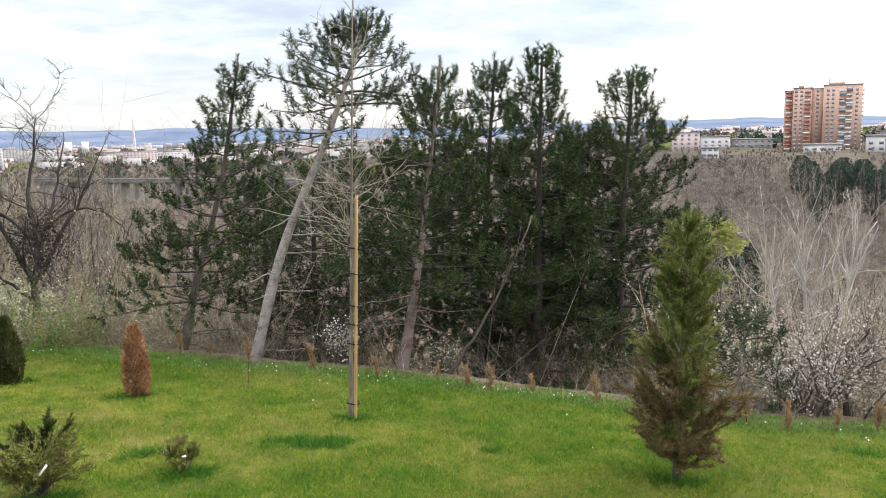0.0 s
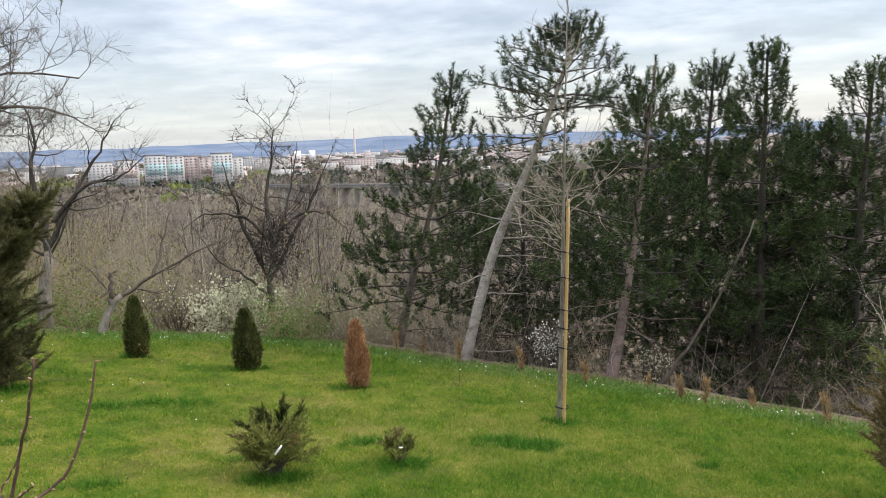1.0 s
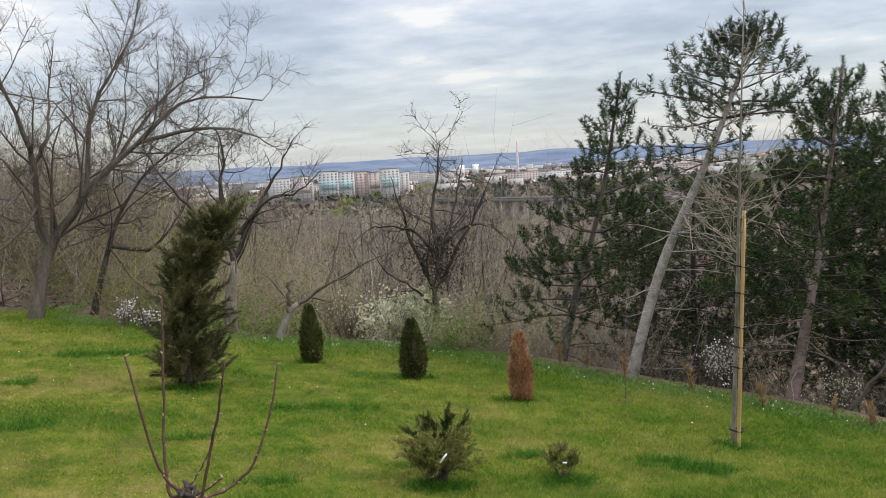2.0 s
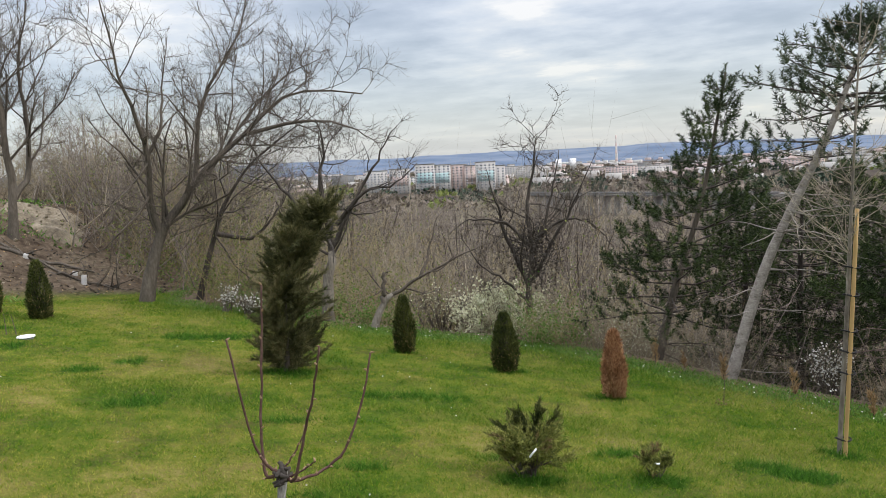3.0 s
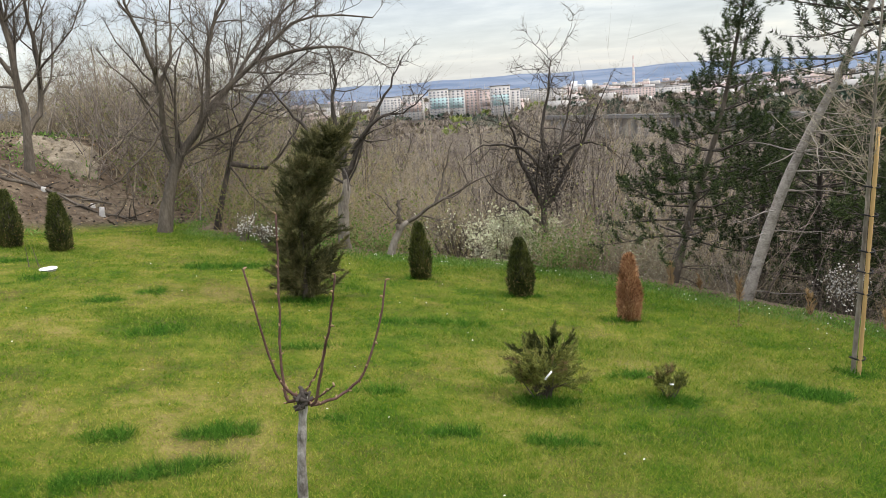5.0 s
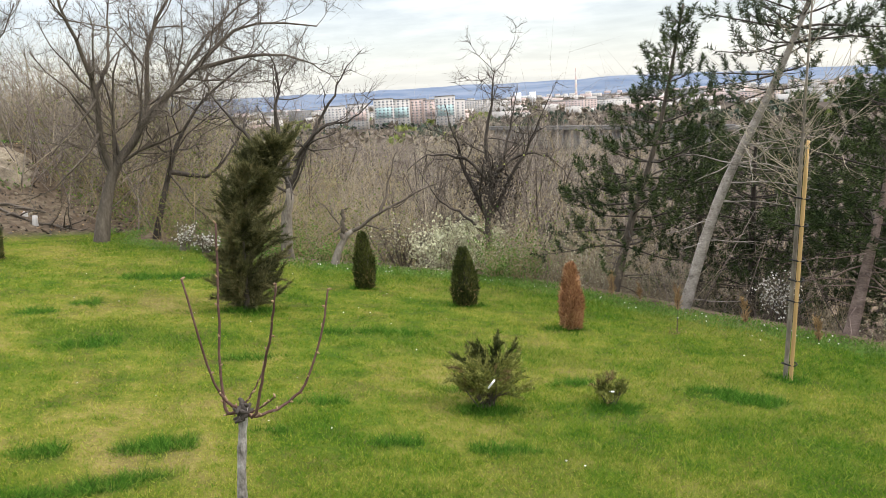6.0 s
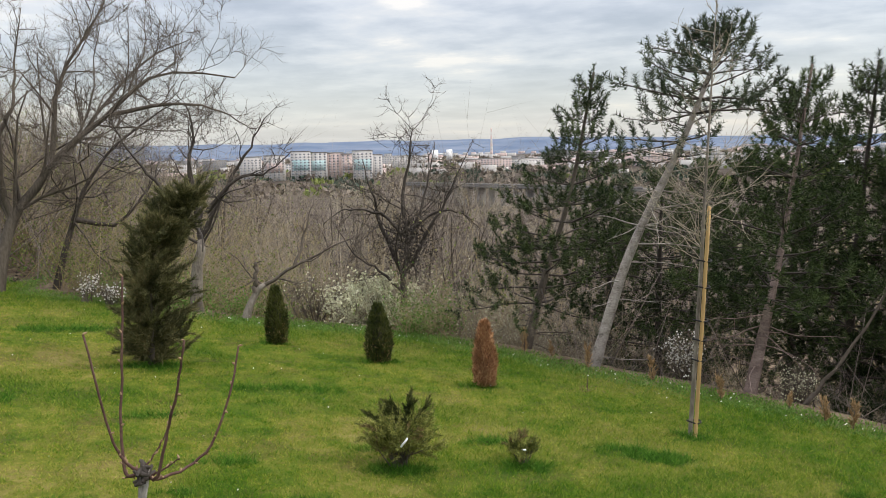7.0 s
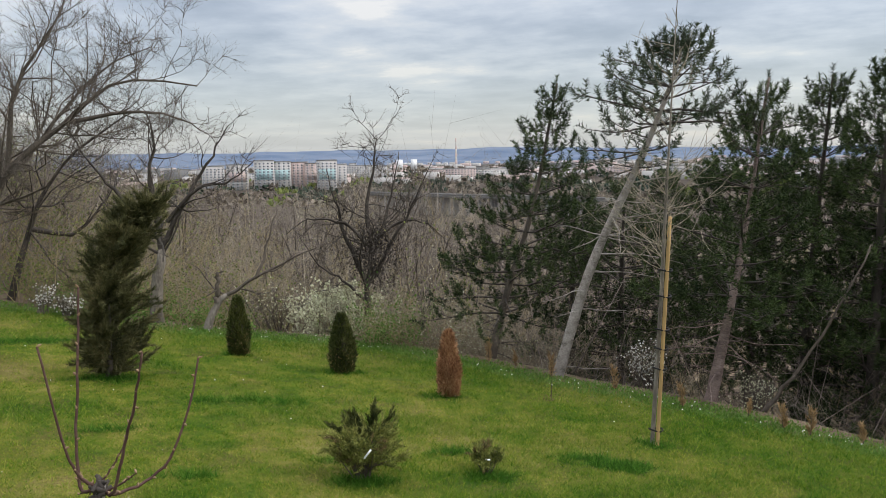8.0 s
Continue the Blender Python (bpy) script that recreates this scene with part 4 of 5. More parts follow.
    part("leafage", Geo().diamonds(q, q + rng.normal(size=(2600, 3)) * 0.03, 0.03), M_DARKBARK, ivy)
    b = polar(14.7, -41.67, -0.2)
    bare_tree("bare tree with stout pale trunk and forked crown", b, [
        ([b, at(14.7, -41.61, -8.08), at(14.7, -41.14, -5.69), at(14.7, -41.62, -1.64), at(14.7, -41.28, 1.08), at(14.7, -41.68, 3.3)], 0.115, 0.012),
        ([at(14.7, -41.14, -5.69), at(14.7, -39.56, -2.94), at(14.7, -37.72, 0.14), at(14.7, -36.39, 2.3)], 0.06, 0.009),
        ([at(14.7, -40.69, -4.11), at(14.6, -38.51, -1.85), at(14.5, -36.48, -1.58), at(14.5, -34.77, -0.09)], 0.045, 0.008),
        ([at(14.7, -41.3, -5.2), at(14.9, -43.6, -2.2), at(15, -45.2, -0.2), at(15, -46.2, 1.6)], 0.05, 0.008)], 55, twig_mat=M_BARK, bark=M_PALEBARK, limb_bark=M_DARKBARK, **fine)
    b = polar(14.0, -38.53, -0.1)
    bare_tree("leaning pale trunk with a broken stub", b, [
        ([b, at(14, -37.74, -9.75), at(14, -36.02, -8.73), at(14, -32.64, -7.07), at(14, -30.28, -6.0)], 0.07, 0.010),
        ([at(14, -37.74, -9.75), at(14, -37.63, -7.69)], 0.05, 0.03),
        ([at(14, -35.0, -8.2), at(14.2, -34.0, -5.6), at(14.3, -33.4, -3.4)], 0.03, 0.007)], 56, bark=M_PALEBARK, limb_bark=M_BARK, **dict(fine, per_m=1.6))
    b = polar(11.5, 0.1, -0.1)
    bare_tree("thin grey leaning stem among the pines", b, [
        ([b, at(11.5, 2.21, -14.5), at(11.6, 4.52, -10.49), at(11.8, 6.37, -6.07)], 0.030, 0.010)], 57, **dict(fine, per_m=1.2, level=0, per_twig=2.0))
    for i, (limbs, top) in enumerate((([(22.69, -14.73), (22.41, -10.45), (22.46, -6.8)], 0), ([(24.59, -14.01), (24.43, -10.34), (24.16, -6.9)], 0), ([(26.6, -13.94), (27.01, -10.1), (27.2, -5.8)], 1))):
        b = polar(24, limbs[0][0], -0.2)
        ls = [([b] + [at(24, *p) for p in limbs], 0.11, 0.012)]
        for da in (-1.0, 0.9) if not top else (-1.5, -0.7, 0.8, 1.5):
            a, e = limbs[1]
            ls.append(([at(24, a, e), at(24, a + da * 0.5, e + 1.6), at(24, a + da, e + 3.6)], 0.045, 0.008))
        bare_tree("pale silvery bare tree on the far side of the slope", b, ls, 60 + i, bark=M_SILVER, twig_mat=M_PALETWIG, group="pale bare trees on the slope", **dict(fine, per_m=1.5, spread=0.55, lift=0.12, twig=0.5))
    b = polar(11.0, 27.3, -0.1)
    bare_tree("dark crooked bare shrub tree at the lawn edge", b, [
        ([b, at(11, 27.26, -16.99), at(11, 27.25, -14.74), at(11, 28.4, -12.9)], 0.04, 0.01),
        ([at(11, 27.26, -16.5), at(11, 28.6, -15.0), at(11, 30.0, -14.6)], 0.025, 0.006),
        ([at(11, 27.26, -17.2), at(11, 26.2, -15.0), at(11, 25.6, -13.0)], 0.022, 0.006)], 66, bark=M_DARKBARK, **dict(fine, per_m=3.0, twig=0.25))


plant_bare_trees()


def plant_wood():
    """Trees of the wooded slope: a few grown models, set out one by one."""
    rng = np.random.default_rng(71)
    models = []
    kinds = [(M_BARK, M_WOODTWIG, "bare grey-brown tree in the wood"), (M_DARKBARK, M_WOODTWIG, "dark bare tree in the wood"), (M_BARK, M_WARMTWIG, "bare tree with warm brown twigs in the wood"), (M_PALEBARK, M_PALETWIG, "pale bare tree in the wood")]
    for i in range(6):
        bark, tw, lab = kinds[i % 4]
        h = 6.0
        limbs = [([(0, 0, -0.3), (rng.normal() * 0.15, rng.normal() * 0.15, h * 0.35), (rng.normal() * 0.3, rng.normal() * 0.3, h * 0.7), (rng.normal() * 0.5, rng.normal() * 0.5, h)], 0.075, 0.010)]
        for _ in range(4):
            z0, a = rng.uniform(0.25, 0.6) * h, rng.uniform(0, 6.283)
            c, s = math.cos(a), math.sin(a)
            limbs.append(([(0, 0, z0), (0.45 * c, 0.45 * s, z0 + 0.8), (0.9 * c, 0.9 * s, z0 + 1.9), (1.1 * c, 1.1 * s, min(h, z0 + 3.0))], 0.05, 0.008))
        models.append(bare_tree(lab, (0, 0, 0), limbs, 72 + i, bark=bark, twig_mat=tw, name="wood_tree", group="bare trees of the wood", child=0.4, per_m=1.5, level=2, lift=0.1, spread=0.8, twig=0.5, twig_r=0.006, per_twig=11.0))
    spots = []
    while len(spots) < 110:
        az = rng.uniform(-66, 36)
        d = rng.uniform(17, 60) if az < -8 or az > 17 else rng.uniform(24, 60)
        x, y = d * math.sin(radians(az)), d * math.cos(radians(az))
        s = y - float(edge(x))
        if s < 4 or (-16 < az < 0 and d < 34) or (az > 20 and d < 22) or (az < -56 and d < 24):
            continue
        spots.append((x, y, d, az))
    spots.sort(key=lambda q: q[2])
    for n, (x, y, d, az) in enumerate(spots):
        z = ground_at(x, y)
        # the crowns stay below the skyline, except on the bank
        reach = 2.3 + d * math.tan(radians(-2.2 if az > -45 else 2.5)) - z
        if az > 17:
            reach = 2.3 + d * math.tan(radians(-8.5)) - z
        sc = np.clip(reach / 6.3 * rng.uniform(0.75, 1.05), 0.35, 1.9)
        m = pose(x, y, z, 0, 0, rng.uniform(0, 360)) @ Matrix.Diagonal((sc, sc, sc, 1))
        src = models[n % 6 if az < 17 or n < 6 else (0, 1, 2, 5)[n % 4]]
        if n < 6:
            src.matrix_basis = m
        else:
            one = copy_thing(src, Matrix.Identity(4))
            one.matrix_basis = m


plant_wood()


def thicket(name, label, spots, mat, seed, stems=13, leaf=None, leaf_size=0.03, per_stem=8, r=0.0035, wide=0.9):
    """Tangled undergrowth: many thin stems with side twigs, one object for a stretch of slope. spots: x, y, height."""
    rng = np.random.default_rng(seed)
    sp = np.repeat(np.asarray(spots, float), stems, 0)
    n = len(sp)
    h = sp[:, 2] * rng.uniform(0.45, 1.1, n)
    x, y = sp[:, 0] + rng.normal(size=n) * 0.22 * sp[:, 2], sp[:, 1] + rng.normal(size=n) * 0.22 * sp[:, 2]
    p0 = np.stack([x, y, ground(x, y) - 0.05], 1)
    d = unit(rng.normal(size=(n, 3)) * [0.75 * wide, 0.75 * wide, 0.1] + [0, 0, 1])
    p1 = p0 + d * h[:, None]
    geo, lv = Geo(), Geo()
    geo.spikes(p0, p1, r * (1 + 0.8 * h))
    q0, dd, hh = np.repeat(p0, per_stem, 0), np.repeat(d, per_stem, 0), np.repeat(h, per_stem)
    m = len(q0)
    a = q0 + dd * (hh * rng.uniform(0.2, 0.95, m))[:, None]
    e = unit(dd * 0.4 + rng.normal(size=(m, 3)) * 0.75 + [0, 0, 0.1])
    ln = hh * rng.uniform(0.15, 0.5, m)
    b = a + e * ln[:, None]
    geo.spikes(a, b, r * 0.8)
    a2 = a + e * (ln * rng.uniform(0.2, 0.8, m))[:, None]
    e2 = unit(e + rng.normal(size=(m, 3)) * 0.7)
    b2 = a2 + e2 * (ln * 0.6)[:, None]
    geo.spikes(a2, b2, r * 0.65)
    ob = tagged(new(name, geo.mesh(name, mat)), label, "undergrowth", kind="stuff")
    if leaf:
        pts = np.concatenate([b, b2, a2])
        dr = unit(rng.normal(size=pts.shape))
        lv.diamonds(pts - dr * leaf_size / 2, pts + dr * leaf_size / 2, leaf_size * 0.7)
        part("leafage", lv, leaf, ob)
    return ob


def plant_undergrowth():
    rng = np.random.default_rng(81)

    def strip(n, az0, az1, s0, s1, h0, h1):
        out = []
        while len(out) < n:
            az, d = rng.uniform(az0, az1), rng.uniform(9, 34)
            x, y = d * math.sin(radians(az)), d * math.cos(radians(az))
            s = y - float(edge(x))
            if s0 < s < s1 and not (-36 < az < -28 and s < 4.5) and not (-20 < az < 18 and s < 2.6):
                out.append((x, y, rng.uniform(h0, h1)))
        return out

    lab = "tangled bare undergrowth on the slope below the lawn"
    thicket("undergrowth", "grey-brown " + lab, strip(125, -54, 38, 0.9, 6, 0.8, 1.9), M_TWIG, 82)
    thicket("undergrowth", "pale " + lab, strip(60, -50, 14, 1.5, 9, 1.0, 2.4), M_PALETWIG, 83)
    thicket("undergrowth", "brown " + lab, strip(90, -55, 38, 3, 14, 1.5, 3.2), M_WARMTWIG, 84)
    thicket("undergrowth", "dark " + lab, strip(60, -14, 22, 2.0, 7, 0.6, 1.6), M_WOODTWIG, 85)
    thicket("undergrowth", "dark brown " + lab, strip(70, -54, 38, 2.2, 10, 1.0, 2.8), M_WOODTWIG, 90)
    thicket("budding_undergrowth", "undergrowth with fresh yellow-green buds", strip(120, -56, -24, 0.8, 10, 0.8, 2.6), M_WARMTWIG, 86, leaf=M_LEAF, leaf_size=0.05)
    thicket("budding_undergrowth", "undergrowth with pale cream buds", strip(46, -34, -12, 0.8, 7, 0.9, 2.0), M_TWIG, 87, leaf=M_CREAM, leaf_size=0.026)
    thicket("budding_undergrowth", "undergrowth with pinkish blossom", strip(34, 21, 36, 0.8, 5, 0.9, 1.9), M_PALETWIG, 88, leaf=M_PINK, leaf_size=0.028)
    def tall(n, az0, az1, s0, s1):
        out = []
        while len(out) < n:
            az, d = rng.uniform(az0, az1), rng.uniform(14, 36)
            x, y = d * math.sin(radians(az)), d * math.cos(radians(az))
            if s0 < y - float(edge(x)) < s1:
                out.append((x, y, min(8.5, max(1.5, 2.3 + d * math.tan(radians(rng.uniform(-9, -3.2))) - ground_at(x, y)))))
        return out

    thicket("budding_undergrowth", "low fresh green growth along the lawn edge", strip(90, -48, -24, 0.3, 4, 0.4, 1.0), M_WARMTWIG, 108, leaf=M_WEED, leaf_size=0.04)
    lab = "upright bare saplings crowding the wooded slope"
    thicket("saplings", "grey-brown " + lab, tall(120, -56, -13, 4, 20), M_WOODTWIG, 103, stems=5, per_stem=26, r=0.0042, wide=0.22)
    thicket("saplings", "pale " + lab, tall(70, -56, -13, 4, 20), M_PALETWIG, 104, stems=4, per_stem=24, r=0.004, wide=0.22)
    thicket("saplings", "warm brown " + lab, tall(60, -56, -13, 4, 20), M_WARMTWIG, 105, stems=4, per_stem=24, r=0.004, wide=0.25)
    thicket("budding_saplings", "budding yellow-green " + lab, tall(40, -54, -30, 3, 14), M_WARMTWIG, 106, stems=4, per_stem=18, r=0.004, wide=0.25, leaf=M_LEAF, leaf_size=0.045)
    thicket("saplings", "pale " + lab, tall(34, 19, 36, 8, 22), M_PALETWIG, 107, stems=4, per_stem=24, r=0.004, wide=0.22)
    # the bank with last year's growth
    spots = []
    for _ in range(95):
        az = rng.uniform(-66, -50)
        d = rng.uniform(25 if az < -55.5 else 20, 38)
        spots.append((d * math.sin(radians(az)), d * math.cos(radians(az)), rng.uniform(1.0, 3.6)))
    thicket("undergrowth", "bare saplings and brambles on the earth bank", spots, M_TWIG, 89, r=0.005)
    spots, leafy = [], []
    for k in range(110):
        az, d = rng.uniform(-57, -40), rng.uniform(19.4, 30)
        if az < -54 and d < 20.5:
            continue
        (leafy if k % 3 == 0 else spots).append((d * math.sin(radians(az)), d * math.cos(radians(az)), rng.uniform(1.2, 4.0)))
    thicket("undergrowth", "dark bare saplings and brush behind the large tree", spots, M_WOODTWIG, 101, r=0.006, wide=0.7)
    thicket("budding_undergrowth", "brush with fresh green leaves behind the large tree", leafy, M_WARMTWIG, 102, leaf=M_LEAF, leaf_size=0.055)
    white = "white blossoming shrub below the lawn edge"
    blossom_shrub(white, polar(15.6, -48.7), 0.55, 0.45, 91, M_BLOSSOM, stems=8, flowers=170, size=0.035)
    blossom_shrub(white, polar(15.2, -47.1), 0.4, 0.4, 92, M_BLOSSOM, flowers=160, size=0.04)
    blossom_shrub("broad cream blossoming shrub in the thicket", polar(15.6, -29.4), 1.5, 1.5, 93, M_CREAM, stems=34, flowers=6500, size=0.055)
    blossom_shrub("cream blossoming shrub in the thicket", polar(15.8, -33.5), 1.5, 1.0, 94, M_CREAM, stems=14, flowers=160, size=0.04)
    blossom_shrub(white, polar(12.2, -7.6), 0.85, 0.7, 95, M_BLOSSOM, flowers=420, size=0.035)
    blossom_shrub(white, polar(12.3, -0.1), 0.75, 0.7, 96, M_CREAM, flowers=380, size=0.03)
    blossom_shrub("tall cream blossoming shrub on the slope", polar(15.0, 20.9), 2.6, 1.6, 97, M_CREAM, stems=30, flowers=5200, size=0.05)
    blossom_shrub("white and pink blossoming shrub at the lawn edge", polar(10.8, 25.2), 1.5, 1.5, 98, M_PINK, stems=20, flowers=1300, size=0.035)
    blossom_shrub("white blossoming shrub at the lawn edge", polar(10.6, 24.0), 0.9, 1.0, 99, M_BLOSSOM, stems=14, flowers=800, size=0.032)
    blossom_shrub("pinkish blossoming shrub on the slope", polar(12.5, 29.5), 1.9, 1.6, 100, M_PINK, stems=20, flowers=1300, size=0.03)


plant_undergrowth()


# ---- small things on the lawn and the bank ----
def small_things():
    rng = np.random.default_rng(111)
    spots = [(-3.48, 11.64), (-2.8, 11.16), (-1.82, 10.87), (-0.9, 10.51), (-0.11, 10.47), (0.29, 10.16), (0.58, 10.01), (1.13, 9.94), (1.87, 9.55), (3.47, 8.91), (3.84, 8.67), (4.39, 8.68), (4.81, 8.62), (-3.9, 11.6), (2.5, 9.3)]
    for i, (x, y) in enumerate(spots):
        ob = thing("dry_sapling", (x, y, ground_at(x, y) - 0.02), "small dried straw-coloured sapling at the lawn edge", "sapling", "dried saplings along the lawn edge")
        h = rng.uniform(0.22, 0.36)
        stem, leaf = Geo(), Geo()
        tilt = rng.normal() * 0.12
        stem.tube([(0, 0, 0), (tilt * h * 0.5, 0, h * 0.5), (tilt * h, 0, h)], (0.008, 0.006, 0.003), 5)
        for _ in range(30):
            u = rng.uniform(0.05, 0.9)
            a = rng.uniform(0, 6.283)
            pts = wander((tilt * h * u, 0, h * u), (math.cos(a) * 0.45, math.sin(a) * 0.45, 1), h * 0.34, 3, 0.1, 0.03, rng)
            feathered(leaf, pts, rng, 260, 0.045, 0.007)
        part("stem", stem, M_BARK, ob)
        part("foliage", leaf, M_STRAW, ob)
    # a dry stalk in the grass before the leaning pine
    ob = thing("dry_stalk", (-2.45, 9.75, ground_at(-2.45, 9.75)), "thin dry stalk with brown leaves in the lawn", "stalk")
    g, lf = Geo(), Geo()
    g.tube(wander((0, 0, 0), (0.05, 0, 1), 0.32, 4, 0.05, 0, rng), np.linspace(0.006, 0.003, 5), 4)
    p = rng.normal(size=(40, 3)) * [0.07, 0.07, 0.012] + [0, 0, 0.04]
    lf.diamonds(p, p + rng.normal(size=(40, 3)) * 0.025, 0.015)
    part("stem", g, M_BARK, ob)
    part("dry_leaf_litter", lf, M_WARMTWIG, ob)
    # white label strips on the junipers
    for d, az, el, ln, tilt, w in ((6.32, -27.55, -20.7, 0.10, 0.9, 0.009), (6.75, -18.7, -21.3, 0.04, 0.15, 0.008)):
        c = at(d, az, el)
        ob = thing("plant_tag", c, "white plastic plant tag hanging on a juniper", "plant tag", "plant tags")
        g = Geo()
        dx, dz = ln * math.cos(tilt), ln * math.sin(tilt)
        g.tube([(-dx / 2, 0, -dz / 2), (0, -0.004, 0), (dx / 2, 0, dz / 2)], (w, w, w), 4)
        part("strip", g, M_WHITE, ob)
    # white cover on the lawn
    x, y = -11.35, 6.24
    ob = thing("drain_cover", (x, y, ground_at(x, y) + 0.03), "round white plastic cover lying on the grass", "cover")
    th = np.linspace(0, 2 * np.pi, 25)[:-1]
    g = Geo()
    g.tube([(0, 0, -0.012), (0, 0, 0.002), (0, 0, 0.008)], (0.125, 0.125, 0.11), 24)
    part("disc", g, M_WHITE, ob, smooth=False)
    g = Geo()
    g.tube([(0, 0, -0.08), (0, 0, -0.012)], (0.10, 0.11), 20)
    part("rim", g, M_CONCRETE, ob)
    for dx, dy in ((-0.28, 0.02), (-0.42, -0.05)):
        st = thing("dry_stalk", (x + dx, y + dy, ground_at(x + dx, y + dy)), "thin dry stalk standing in long grass", "stalk")
        g = Geo()
        g.tube(wander((0, 0, 0), (rng.normal() * 0.1, 0, 1), 0.32, 4, 0.06, 0, rng), np.linspace(0.008, 0.003, 5), 4)
        part("stem", g, M_BARK, st)
    # rubble heap, logs and posts on the bank
    c = polar(21.3, -59.2, 0.0)
    ob = thing("rubble_heap", c, "heap of pale sandy rubble on the earth bank", "rubble")
    u, v = np.meshgrid(np.linspace(0, 2 * np.pi, 49)[:-1], np.linspace(0, 1, 16))
    rr = np.sin(v * np.pi / 2)
    ragged = 1 + 0.25 * soft_noise(np.cos(u) * 3, np.sin(u) * 3, 1.0) + 0.12 * soft_noise(np.cos(u) * 9, np.sin(u) * 9, 1.0, 1.0)
    hx = 1.15 * rr * np.cos(u) * ragged
    hy = 0.8 * rr * np.sin(u) * ragged
    hz = 0.15 * np.cos(v * np.pi / 2) + (0.10 * soft_noise(hx * 4, hy * 4, 1.0, 2.0) + 0.05 * soft_noise(hx * 11, hy * 11, 1.0, 3.0)) * (v < 0.97)
    x, y = hx.ravel() + c[0], hy.ravel() + c[1]
    z = ground(x, y) + hz.ravel() - 0.04
    i = (np.arange(15)[:, None] * 48 + np.arange(48)[None])
    j = (np.arange(15)[:, None] * 48 + (np.arange(48)[None] + 1) % 48)
    f = np.concatenate([np.stack([i, i + 48, j + 48], -1).reshape(-1, 3), np.stack([i, j + 48, j], -1).reshape(-1, 3)])
    part("mound", Geo().add(np.stack([x, y, z], 1) - c, f), M_RUBBLE, ob)
    for _ in range(130):
        a, r = rng.uniform(0, 6.283), rng.uniform(0.2, 2.4)
        x, y = c[0] + 1.2 * r * math.cos(a), c[1] + r * math.sin(a)
        g = Geo()
        s = rng.uniform(0.02, 0.06)
        g.tube(np.array([(0, 0, -0.6), (0.1, 0, -0.2), (0.05, 0.1, 0.3), (0, 0, 0.6)]) * s + rng.normal(size=(4, 3)) * s * 0.15, np.array([0.4, 0.75, 0.65, 0.25]) * s, 7)
        st = part("stone", g, M_RUBBLE, ob)
        st.location = (x - c[0], y - c[1], ground_at(x, y) - c[2] + 0.02 + 0.2 * max(0, 1 - r / 0.8))
    for d0, a0, d1, a1, r in ((19.5, -64.0, 19.2, -56.8, 0.045), (20.2, -64.5, 18.4, -55.8, 0.035), (18.9, -59.5, 18.5, -54.5, 0.028)):
        p, q = polar(d0, a0, r), polar(d1, a1, r)
        ob = thing("fallen_log", p, "grey fallen log lying on the earth bank", "log", "logs on the bank")
        line = np.array([p + (q - p) * t for t in np.linspace(0, 1, 12)])
        line[:, 2] = ground(line[:, 0], line[:, 1]) + r * 0.8
        g = Geo()
        g.tube(line - p + rng.normal(size=(12, 3)) * 0.02, np.linspace(r, r * 0.5, 12), 8)
        lg = part("stem", g, M_BARK, ob, smooth=True)
        for _ in range(5):
            k = rng.integers(2, 11)
            b = Geo()
            b.tube(wander(line[k] - p, rng.normal(size=3) + [0, 0, 0.6], rng.uniform(0.3, 0.9), 4, 0.15, 0, rng), np.linspace(0.02, 0.005, 5), 4)
            part("side_branch", b, M_BARK, lg)
    for d, az, h in ((18.6, -57.5, 0.22), (19.0, -58.0, 0.10), (19.3, -60.7, 0.10)):
        p = polar(d, az, -0.03)
        ob = thing("pale_stump", p, "short pale sawn stump on the bank", "stump", "pale stumps")
        g = Geo()
        g.tube([(0, 0, 0), (0.01, 0, h * 0.6), (0.02, 0.01, h)], (0.065, 0.055, 0.05), 9)
        part("stump_wood", g, M_PANEL, ob)


small_things()


def bank_litter():
    """Dead leaves, chips and sticks strewn over the earth bank."""
    rng = np.random.default_rng(115)
    for label, mat, n, size in (("pale dead leaves and chips on the earth bank", M_STRAW, 1500, 0.06), ("dark dead leaves on the earth bank", M_DARKBARK, 2600, 0.09), ("pale grit on the earth bank", M_RUBBLE, 1100, 0.07)):
        x, y = rng.uniform(-24, -12, n), rng.uniform(6.5, 14, n)
        k = (-x - 14.9 - 0.25 * (10 - y) > 0) & (y < edge(x) + 0.8)
        p = np.stack([x[k], y[k], ground(x[k], y[k]) + 0.015], 1)
        d = unit(rng.normal(size=p.shape) * [1, 1, 0.35]) * size * rng.uniform(0.4, 1.3, (len(p), 1))
        tagged(new("leaf_litter", Geo().diamonds(p, p + d, size * 0.6).mesh("leaf_litter", mat)), label, "litter", kind="stuff")
    x, y = rng.uniform(-23, -13, 240), rng.uniform(7, 13, 240)
    k = -x - 14.9 - 0.25 * (10 - y) > 0
    p = np.stack([x[k], y[k], ground(x[k], y[k]) + 0.02], 1)
    sticks = Geo().spikes(p, p + unit(rng.normal(size=p.shape) * [1, 1, 0.3]) * rng.uniform(0.2, 1.1, (len(p), 1)), 0.009)
    tagged(new("sticks", sticks.mesh("sticks", M_TWIG)), "broken sticks lying on the earth bank", "sticks", kind="stuff")


bank_litter()


